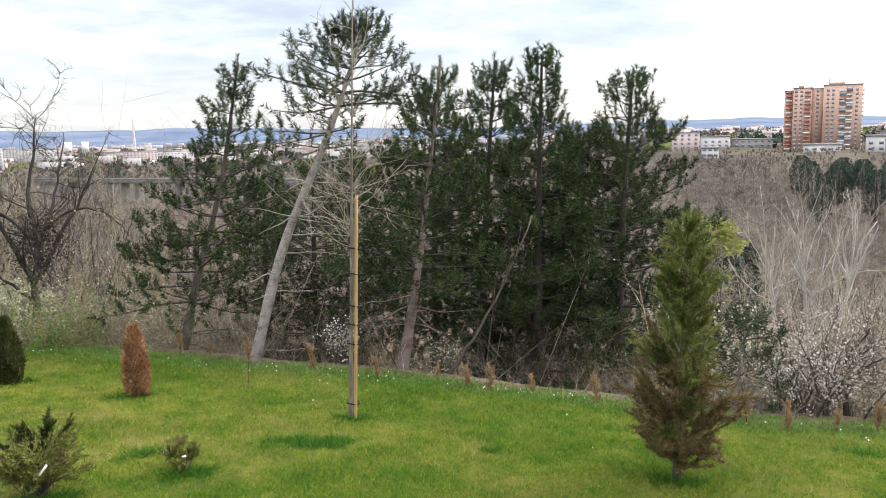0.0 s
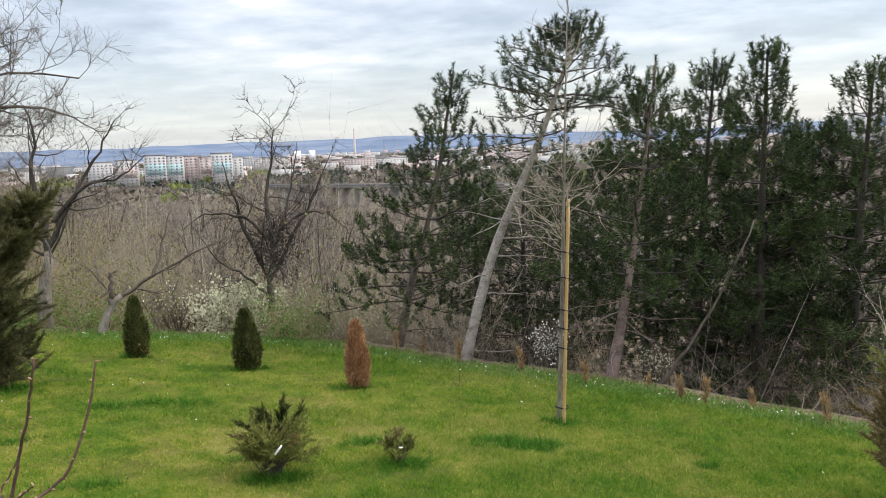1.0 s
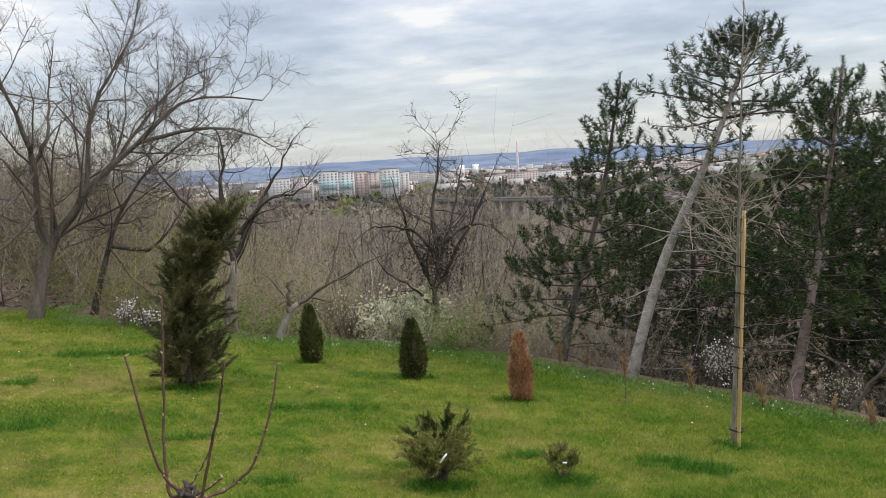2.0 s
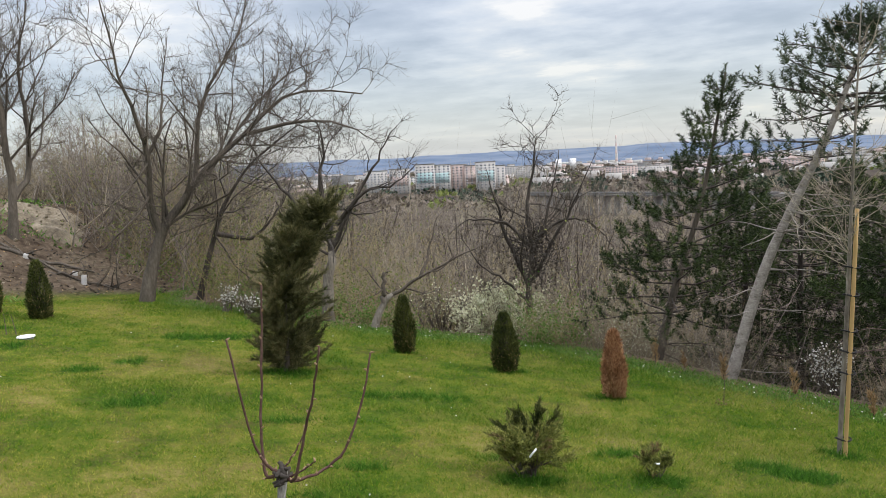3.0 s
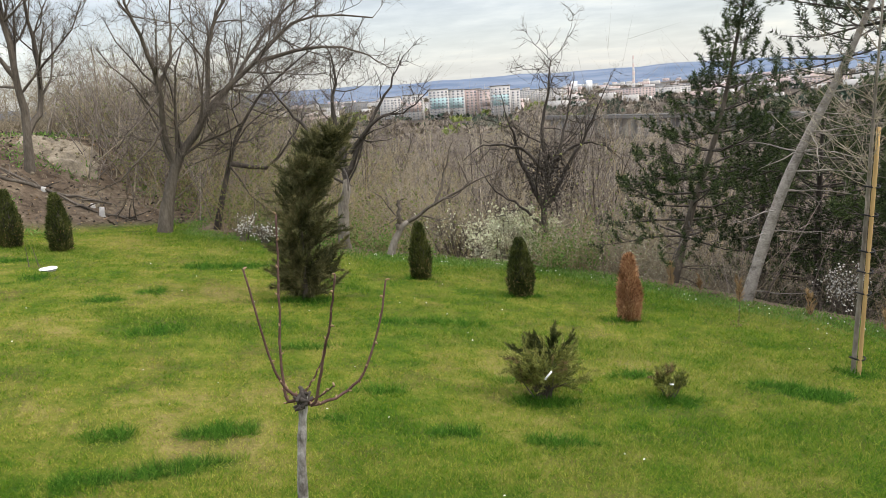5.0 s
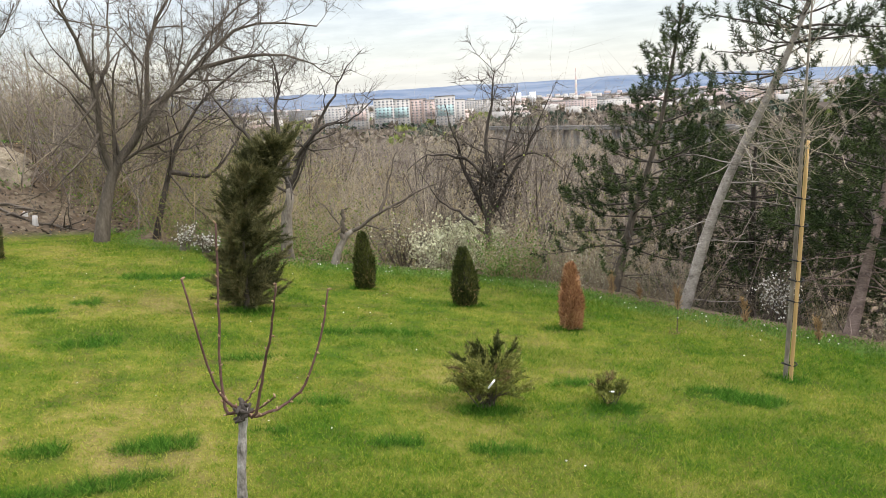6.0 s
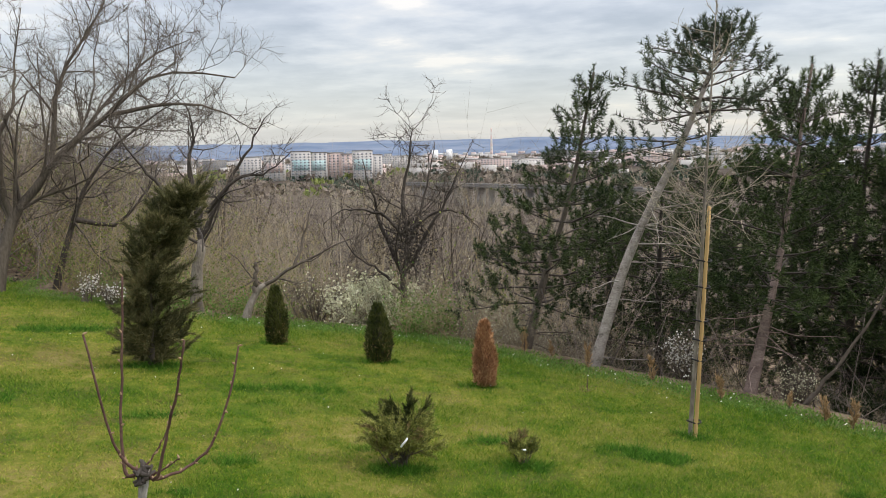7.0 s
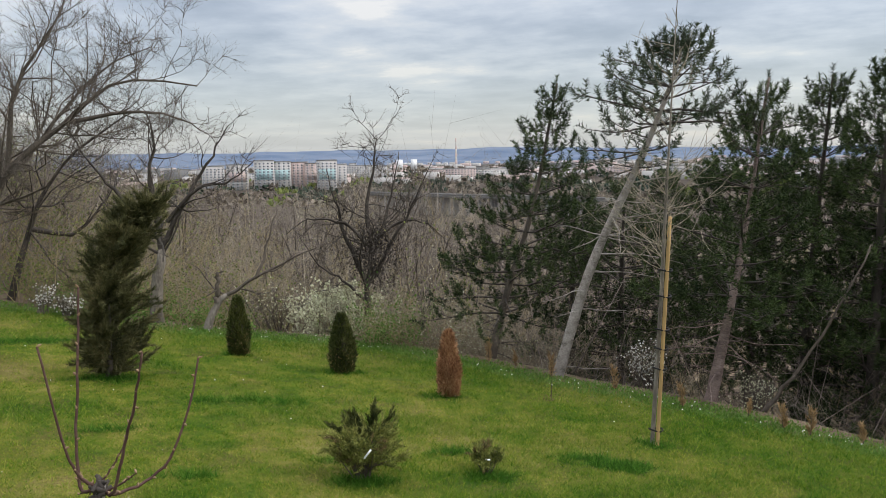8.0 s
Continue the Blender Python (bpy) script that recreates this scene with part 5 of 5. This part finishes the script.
def grass():
    """Grass blades on the lawn, denser close by; lush dark tufts where it was never mown short."""
    rng = np.random.default_rng(121)
    n = 1050000
    r = 3.0 + 15.5 * rng.uniform(0, 1, n) ** 1.45
    az = np.radians(rng.uniform(-72, 40, n))
    x, y = r * np.sin(az), r * np.cos(az)
    s = y - edge(x)
    keep = (s < 0.25 + 0.25 * rng.normal(size=n)) & (-x - 14.6 - 0.25 * (10 - y) < 0.3 * rng.normal(size=n)) & ((r < 18) | (az < -0.9))
    x, y, r = x[keep], y[keep], r[keep]
    lush = lushness(x, y)
    # thin out the worn places
    k = rng.uniform(size=len(x)) < 0.40 + 0.6 * lush + 0.25 * (soft_noise(x, y, 1.7, 4.0) > -0.1)
    x, y, r, lush = x[k], y[k], r[k], lush[k]
    m = len(x)
    p = np.stack([x, y, ground(x, y) - 0.004], 1)
    tall = smooth01(0.5 + soft_noise(x, y, 9.0, 2.0) + 0.5 * soft_noise(x, y, 27.0, 5.0))
    h = 0.012 + (0.010 + 0.024 * tall) * rng.uniform(0.4, 1.2, m) + lush * (0.03 + 0.08 * rng.uniform(size=m)) * (rng.uniform(size=m) < 0.7)
    d = unit(rng.normal(size=(m, 3)) * [0.9, 0.9, 0] + [0, 0, 1])
    geo = Geo().blades(p, p + d * h[:, None], (0.0035 + 0.0005 * r) * rng.uniform(0.6, 1.3, m))
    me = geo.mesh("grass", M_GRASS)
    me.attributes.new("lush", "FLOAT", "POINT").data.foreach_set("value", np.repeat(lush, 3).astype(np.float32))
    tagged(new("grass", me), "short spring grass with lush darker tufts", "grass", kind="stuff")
    # small white flowers and weeds along the lawn's edge
    q = 150
    fx = rng.uniform(-9, 8, q)
    fy = edge(fx) - np.abs(rng.normal(size=q)) * 0.3 + 0.15
    geo = Geo()
    c = np.stack([fx, fy, ground(fx, fy) + rng.uniform(0.03, 0.09, q)], 1)
    dr = unit(rng.normal(size=c.shape) * [1, 1, 0.4])
    geo.diamonds(c - dr * 0.012, c + dr * 0.012, 0.02)
    fx, fy = rng.uniform(-12, 3, 60), rng.uniform(3, 10, 60)
    c = np.stack([fx, fy, ground(fx, fy) + 0.035], 1)
    dr = unit(rng.normal(size=c.shape) * [1, 1, 0.3])
    geo.diamonds(c - dr * 0.010, c + dr * 0.010, 0.018)
    tagged(new("daisies", geo.mesh("daisies", M_BLOSSOM)), "tiny white flowers along the lawn edge", "flowers", kind="stuff")
    q = 26000
    fx = np.concatenate([rng.uniform(-9, 8, q), rng.uniform(-16, -9, 5000)])
    fy = edge(fx) + 0.10 + rng.normal(size=len(fx)) * 0.22
    c = np.stack([fx, fy, ground(fx, fy) + 0.0], 1)
    tip = c + unit(rng.normal(size=c.shape) * [0.8, 0.8, 0] + [0, 0, 0.9]) * rng.uniform(0.015, 0.06, (len(fx), 1))
    tagged(new("edge_weeds", Geo().diamonds(c, tip, 0.012).mesh("edge_weeds", M_WEED)), "fresh green weeds along the lawn edge and bank foot", "weeds", kind="stuff")
    fx, fy = rng.uniform(-23, -14, 9000), rng.uniform(7, 15, 9000)
    k = (soft_noise(fx, fy, 1.1, 3.0) > 0.25) & (fy < edge(fx)) & (-fx - 14.6 - 0.25 * (10 - fy) > -0.2)
    fx, fy = fx[k], fy[k]
    c = np.stack([fx, fy, ground(fx, fy)], 1)
    tip = c + unit(rng.normal(size=c.shape) * [0.9, 0.9, 0] + [0, 0, 0.8]) * rng.uniform(0.05, 0.16, (len(fx), 1))
    tagged(new("bank_weeds", Geo().diamonds(c, tip, 0.03).mesh("bank_weeds", M_WEED)), "patches of green weeds on the earth bank", "weeds", kind="stuff")


def grass_material():
    m = bpy.data.materials.new("grass_blades")
    m.use_nodes = True
    nt = m.node_tree
    nt.nodes.clear()
    g = Nodes(nt)
    geo = g.add("ShaderNodeNewGeometry")
    pos = geo.outputs["Position"]
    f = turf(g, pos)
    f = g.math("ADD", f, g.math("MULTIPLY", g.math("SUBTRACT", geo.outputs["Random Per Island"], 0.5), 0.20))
    # blades are paler than the thatch; colour lifted further to offset their own shading
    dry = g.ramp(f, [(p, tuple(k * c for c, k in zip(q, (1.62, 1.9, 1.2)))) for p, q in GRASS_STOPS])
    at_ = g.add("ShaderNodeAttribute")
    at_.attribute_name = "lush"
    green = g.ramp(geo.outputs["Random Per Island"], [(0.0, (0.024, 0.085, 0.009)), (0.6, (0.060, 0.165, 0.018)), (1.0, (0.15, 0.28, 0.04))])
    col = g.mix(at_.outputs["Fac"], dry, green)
    p = g.add("ShaderNodeBsdfPrincipled", Roughness=0.85)
    p.inputs["Specular IOR Level"].default_value = 0.06
    g.link(col, p.inputs["Base Color"])
    tr = g.add("ShaderNodeBsdfTranslucent")
    g.link(col, tr.inputs[0])
    mx = g.add("ShaderNodeMixShader", Fac=0.45)
    g.link(p.outputs[0], mx.inputs[1])
    g.link(tr.outputs[0], mx.inputs[2])
    out = g.add("ShaderNodeOutputMaterial")
    g.link(mx.outputs[0], out.inputs[0])
    return m


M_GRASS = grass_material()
grass()


# ---- the valley, the town and the hills ----
def far_woods():
    """Bare woods across the valley, too many to count."""
    rng = np.random.default_rng(131)
    for label, mat, n, az0, az1, d0, d1, h0, h1 in (
            ("bare grey-brown woods in the valley", M_FARWOOD, 1400, -68, 40, 48, 420, 6, 10),
            ("bare brown woods on the opposite slope", M_FARWOOD, 1500, 12, 42, 70, 480, 6, 10),
            ("bare woods before the town", M_FARWOOD, 900, -66, 10, 420, 1000, 8, 12),
            ("pale bare trees before the far buildings", M_PALEFAR, 260, 12, 36, 470, 630, 7, 12)):
        az, d = np.radians(rng.uniform(az0, az1, n)), np.sqrt(rng.uniform(d0 ** 2, d1 ** 2, n)) if d1 < 450 else rng.uniform(d0, d1, n)
        x, y = d * np.sin(az), d * np.cos(az)
        z = ground(x, y)
        h = rng.uniform(h0, h1, n)
        top = 2.3 + d * np.tan(np.radians(-2.1 - 0.9 * rng.uniform(size=n)))
        h = np.clip(np.minimum(h, top - z), 2.5, 14)
        geo = Geo()
        p0 = np.stack([x, y, z - 0.3], 1)
        geo.spikes(p0, p0 + np.stack([rng.normal(size=n) * 0.06 * h, 0 * x, h], 1), 0.008 * h + 0.0001 * d)
        k = 15
        q, hh, dd = np.repeat(p0, k, 0), np.repeat(h, k), np.repeat(d, k)
        m = len(q)
        thick = 0.00015 + 0.00022 * smooth01((dd - 80) / 120)
        a = q + np.stack([0 * hh, 0 * hh, hh * rng.uniform(0.25, 0.9, m)], 1)
        e = unit(rng.normal(size=(m, 3)) * [0.8, 0.8, 0.2] + [0, 0, 0.9])
        b = a + e * (hh * rng.uniform(0.2, 0.4, m))[:, None]
        b[:, 2] = np.minimum(b[:, 2], q[:, 2] + hh * 1.03)
        geo.spikes(a, b, 0.0018 * hh + thick * dd)
        for _ in range(2):
            t = rng.uniform(0.25, 0.9, m)[:, None]
            c = a + (b - a) * t
            f = c + unit(e + rng.normal(size=(m, 3)) * 0.8) * (hh * rng.uniform(0.10, 0.22, m))[:, None]
            geo.spikes(c, f, 0.0010 * hh + thick * dd)
        tagged(new("far_woods", geo.mesh("far_woods", mat)), label, "woods", kind="stuff")


far_woods()


def far_conifer(label, spot, h, w, seed, mat, name="distant_conifer", cat="conifer", round_top=False):
    rng = np.random.default_rng(seed)
    ob = thing(name, spot, label, cat, label.split(" near")[0])
    st, lf = Geo(), Geo()
    st.tube([(0, 0, -0.3), (0, 0, h * 0.5), (0, 0, h * 0.95)], (0.03 * h, 0.02 * h, 0.004 * h), 6)
    n = 9000 if name == "willow" else 4200
    u = rng.uniform(0.12, 1, n)
    a = rng.uniform(0, 6.283, n)
    prof = np.sqrt(np.clip(1 - ((u - 0.55) / 0.47) ** 2, 0, 1)) if round_top else (1.02 - u) * (0.75 + 0.25 * np.sin(u * 40))
    rr = w * prof * np.sqrt(rng.uniform(0.25, 1, n)) * (1 + 0.22 * np.sin(a * 4 + seed) + 0.18 * np.sin(a * 7 - u * 13 + seed))
    p = np.stack([rr * np.cos(a), rr * np.sin(a), u * h], 1)
    dd = unit(np.stack([np.cos(a), np.sin(a), 0.2 + 0 * a], 1) + rng.normal(size=(n, 3)) * 0.5)
    lf.diamonds(p, p + dd * 0.036 * h * rng.uniform(0.5, 1.1, (n, 1)), 0.015 * h)
    part("trunk", st, M_DARKBARK, ob)
    part("crown", lf, mat, ob)


def far_trees():
    rng = np.random.default_rng(141)
    for i in range(15):
        az, d = rng.uniform(23.2, 31), rng.uniform(235, 300)
        p = polar(d, az)
        h = 2.3 + d * math.tan(radians(rng.uniform(-2.5, -1.5))) - p[2]
        far_conifer("dark pine group near the apartment tower", p, max(5, min(h, 15)), rng.uniform(3, 4.5), 142 + i, M_FARPINE, "distant_pine", "pine", True)
    p = polar(52, 18.3)
    far_conifer("yellow-green budding willow on the slope", p, 2.3 + 52 * math.tan(radians(-6.6)) - p[2], 2.5, 160, M_WILLOW, "willow", "willow", True)
    p = polar(40, 21.0)
    far_conifer("dark pointed spruce on the slope", p, 2.3 + 40 * math.tan(radians(-8.4)) - p[2], 1.6, 161, M_FARPINE, "spruce", "spruce")
    p = polar(32, 19.3)
    far_conifer("dark rounded pine on the slope", p, 2.3 + 32 * math.tan(radians(-9.0)) - p[2], 1.6, 162, M_FARPINE, "distant_pine", "pine", True)
    for i in range(18):
        az, d = rng.uniform(-27, -8), rng.uniform(560, 800)
        far_conifer("dark conifers near the viaduct", polar(d, az), rng.uniform(9, 15), rng.uniform(4, 7), 170 + i, M_FARPINE, "distant_pine", "pine", True)


far_trees()


def face(ob, az):
    """Turns a building's front to the eye."""
    ob.rotation_euler = (0, 0, radians(-az))


def apartment_tower():
    p = polar(600, 24.9)
    ob = thing("apartment_tower", (p[0], p[1], -17.5), "tall orange brick apartment tower with stacked balconies", "apartment building")
    face(ob, 24.9)
    floors, fh = 15, 2.72
    h = floors * fh + 1.2
    wins, bal, slab = Geo().box((-0.75, -0.15, 0), (0.75, 0.1, 1.45)), Geo().box((-1.9, -1.3, 0), (1.9, 0.1, 1.05)), Geo().box((-1.9, -1.3, 0), (1.9, 0.1, 2.3))
    wm, bm, sm, rm = wins.mesh("window", M_GLASS), bal.mesh("balcony", M_BALCONY), slab.mesh("glazed_balcony", M_GLASS), bal.mesh("balcony", M_BALCONY_R)

    def put(me, name, parent, x, y, z, turn=0.0):
        o = new(name, me)
        o.parent, o.location, o.rotation_euler = parent, (x, y, z), (0, 0, turn)

    for name, x0, x1, y0, hh in (("right_block", 0.5, 23.5, 0, h + 1.2), ("middle_block", -6.5, 0.5, 6, h - 0.6), ("left_block", -18, -6.5, 3, h), ("corner_block", -23.5, -18, 7, h - 1.5)):
        g = Geo().box((x0, y0, -6), (x1, y0 + 15, hh))
        wall = part("wall_block", g, M_BRICK, ob)
        part("roof_slab", Geo().box((x0 - 0.3, y0 - 0.3, hh), (x1 + 0.3, y0 + 15.3, hh + 0.5)), M_CONCRETE, wall)
        if name != "middle_block":
            part("roof_house", Geo().box((x0 + 3, y0 + 4, hh + 0.5), (x0 + (x1 - x0) * 0.55, y0 + 10, hh + 2.0)), M_BRICK, wall)
        for f in range(floors):
            z = f * fh + 0.9
            if name == "right_block":
                for x in (3.2, 6.3, 20.5):
                    put(wm, "window", wall, x, y0, z + 0.3)
                put(bm if f % 3 else rm, "balcony", wall, 12.0, y0, z)
                put(bm, "balcony", wall, 15.9, y0, z)
                put(sm if (f * 7) % 4 else wm, "glazed_balcony", wall, 12.0 if f % 2 else 15.9, y0 - 0.01, z + 0.2)
                put(bm, "balcony", wall, 23.5, y0 + 5, z, radians(90))
            elif name == "left_block":
                for x in (-16.2, -12.9):
                    put(wm, "window", wall, x, y0, z + 0.3)
                put(rm if f % 4 else bm, "balcony", wall, -9.0, y0, z)
            elif name == "corner_block":
                put(rm if (f * 5) % 3 else bm, "balcony", wall, -20.8, y0, z)
            else:
                put(wm, "window", wall, -3.0, y0, z + 0.3)
    for x in (3.5, 12, 20):
        part("antenna", Geo().box((x, 6, h + 1), (x + 0.25, 6.25, h + 6)), M_CONCRETE, ob)


apartment_tower()


def slab_block(spot, az, w, d, h, mat, accent, seed, label, group):
    ob = thing("apartment_block", spot, label, "apartment building", group)
    face(ob, az)
    body = part("wall_block", Geo().box((-w / 2, 0, -8), (w / 2, d, h)), mat, ob)
    part("roof", Geo().box((-w / 2 - 0.4, -0.4, h), (w / 2 + 0.4, d + 0.4, h + 0.8)), M_CONCRETE, ob)
    rows = max(2, int(h / 3))
    cols = max(3, int(w / 4.2))
    g = Geo()
    for i in range(rows):
        for j in range(cols):
            x, z = -w / 2 + (j + 0.5) * w / cols, 1.0 + i * 3.0
            g.box((x - 1.0, -0.25, z), (x + 1.0, 0.1, z + 1.5))
    tagged(part("glazing", g, M_GLASS, ob), kind="stuff")
    if accent:
        part("coloured_panel", Geo().box((-w * 0.42, -0.18, h * 0.35), (w * 0.42, 0.1, h * 0.72)), accent, ob)


def town():
    rng = np.random.default_rng(201)
    g1 = "pale panel apartment blocks across the valley"
    for az, d, w, top, mat, acc in ((-37.6, 980, 26, -0.75, M_PANEL, None), (-36.0, 930, 24, -0.7, M_PANEL, M_ROSE), (-34.2, 900, 22, -0.45, M_PANEL, M_TEAL), (-33.0, 905, 20, -0.55, M_PANEL, M_TEAL), (-31.9, 915, 22, -0.6, M_ROSE, None), (-30.9, 910, 16, -0.7, M_ROSE, M_ROSE), (-29.9, 890, 22, -0.5, M_PANEL, M_TEAL), (-29.0, 940, 16, -0.8, M_PANEL, None)):
        p = polar(d, az)
        slab_block(p, az, w, 14, 2.3 + d * math.tan(radians(top + 0.25)) - p[2], mat, acc, int(-az), "pale nine-storey panel block" + (" with teal bands" if acc is M_TEAL else " in haze-dulled colours"), g1)
    for i in range(110):
        az, d = rng.uniform(-68, 10), rng.uniform(1100, 2600)
        p = polar(d, az)
        top = rng.uniform(-0.95, -0.35)
        h = np.clip(2.3 + d * math.tan(radians(top)) - p[2], 6, 34) * rng.uniform(0.5, 1)
        slab_block(p, az, rng.uniform(18, 70), 14, h, (M_PANEL, M_PANEL, M_ROSE, M_CONCRETE)[i % 4], None, i, "distant pale town building", "distant town buildings")
    for i in range(16):
        az, d = rng.uniform(13.5, 33), rng.uniform(640, 1100)
        if 21.5 < az < 28:
            continue
        p = polar(d, az)
        slab_block(p, az, rng.uniform(18, 40), 14, rng.uniform(5, 9), (M_PANEL, M_CONCRETE, M_ROSE)[i % 3], None, i, "low pale building beyond the slope", "low buildings beyond the slope")
    for az, d, w, top, mat in ((12.7, 720, 22, 0.55, M_PANEL), (16.6, 640, 20, -0.6, M_ROSE), (18.2, 480, 9, -1.65, M_PANEL), (28.9, 480, 24, -1.0, M_PANEL), (30.2, 450, 26, -1.25, M_CONCRETE), (25.0, 560, 22, -1.75, M_PANEL)):
        p = polar(d, az)
        slab_block(p, az, w, 14, max(4, 2.3 + d * math.tan(radians(top)) - p[2]), mat, None, int(d), "flat-roofed pale building among bare trees", "buildings above the slope")
    # the striped chimney and the white twin block
    p = polar(1700, -20.8)
    ob = thing("chimney", p, "tall red and white striped chimney beyond the town", "chimney")
    zs = np.linspace(0, 36 - p[2], 10)
    rr = np.linspace(3.2, 1.4, 10)
    for i in range(9):
        part("white_band" if i % 2 else "red_band", Geo().tube([(0, 0, zs[i]), (0, 0, zs[i + 1])], (rr[i], rr[i + 1]), 14), M_PANEL if i % 2 else M_ROSE, ob)
    p = polar(1700, -24.3)
    ob = thing("twin_tower", p, "white twin tower building joined by a bridge storey", "building")
    face(ob, -24.3)
    h = 2.3 + 1700 * math.tan(radians(-0.3)) - p[2]
    for x in (-21, 9):
        part("tower", Geo().box((x, 0, 0), (x + 13, 14, h)), M_WHITE, ob)
    part("link", Geo().box((-8, 2, h * 0.55), (9, 12, h * 0.72)), M_WHITE, ob)
    # the viaduct
    a, b = np.array([*polar(505, -26.5)[:2], -20.6]), np.array([*polar(400, -10)[:2], -20.0])
    ob = thing("viaduct", a, "long grey concrete viaduct on piers across the valley", "viaduct")
    d = b - a
    ln = np.linalg.norm(d[:2])
    ob.rotation_euler = (0, 0, math.atan2(d[1], d[0]))
    part("deck", Geo().box((0, -5, -1.4), (ln, 5, 0)), M_CONCRETE, ob)
    part("parapet", Geo().box((0, -5.3, 0), (ln, -4.9, 1.1)), M_CONCRETE, ob)
    for i in range(int(ln / 9)):
        part("pier", Geo().box((i * 9 + 4, -3.5, -16), (i * 9 + 4.8, 3.5, -1.4)), M_CONCRETE, ob)


town()


def townscape():
    """Small houses and tree belts between the blocks, too far to count."""
    rng = np.random.default_rng(211)
    for label, mat, n in (("small pale houses of the distant town", M_PANEL, 420), ("small reddish roofs of the distant town", M_ROSE, 220)):
        g = Geo()
        for az, d, w, h in zip(rng.uniform(-68, 36, n), rng.uniform(950, 3000, n), rng.uniform(6, 18, n), rng.uniform(4, 11, n)):
            x, y, z = polar(d, az)
            if az > 12 and d < 1200:
                continue
            g.box((x - w, y - 5, z - 3), (x + w, y + 5, z + h))
        tagged(new("distant_houses", g.mesh("distant_houses", mat)), label, "houses", kind="stuff")
    for label, mat, n, d0, d1 in (("dark tree belts before the distant town", M_FARPINE, 260, 600, 1500), ("grey-brown tree belts of the distant town", M_FARWOOD, 900, 560, 2400), ("pale green tree belts of the distant town", M_LEAF, 120, 600, 1500)):
        g = Geo()
        az, d = rng.uniform(-68, 34, n), rng.uniform(d0, d1, n)
        keep = (az < 10) | (d > 650)
        az, d = np.radians(az[keep]), d[keep]
        x, y = d * np.sin(az), d * np.cos(az)
        c = np.repeat(np.stack([x, y, ground(x, y)], 1), 34, 0)
        m = len(c)
        off = unit(rng.normal(size=(m, 3))) * rng.uniform(0.5, 1, (m, 1)) * [14, 14, 5.5]
        p = c + np.abs(off) * [0, 0, 1] + off * [1, 1, 0]
        g.diamonds(p, p + unit(rng.normal(size=(m, 3)) + [0, 0, 0.6]) * 5.5, 4.0)
        tagged(new("distant_tree_belt", g.mesh("distant_tree_belt", mat)), label, "trees", kind="stuff")


townscape()
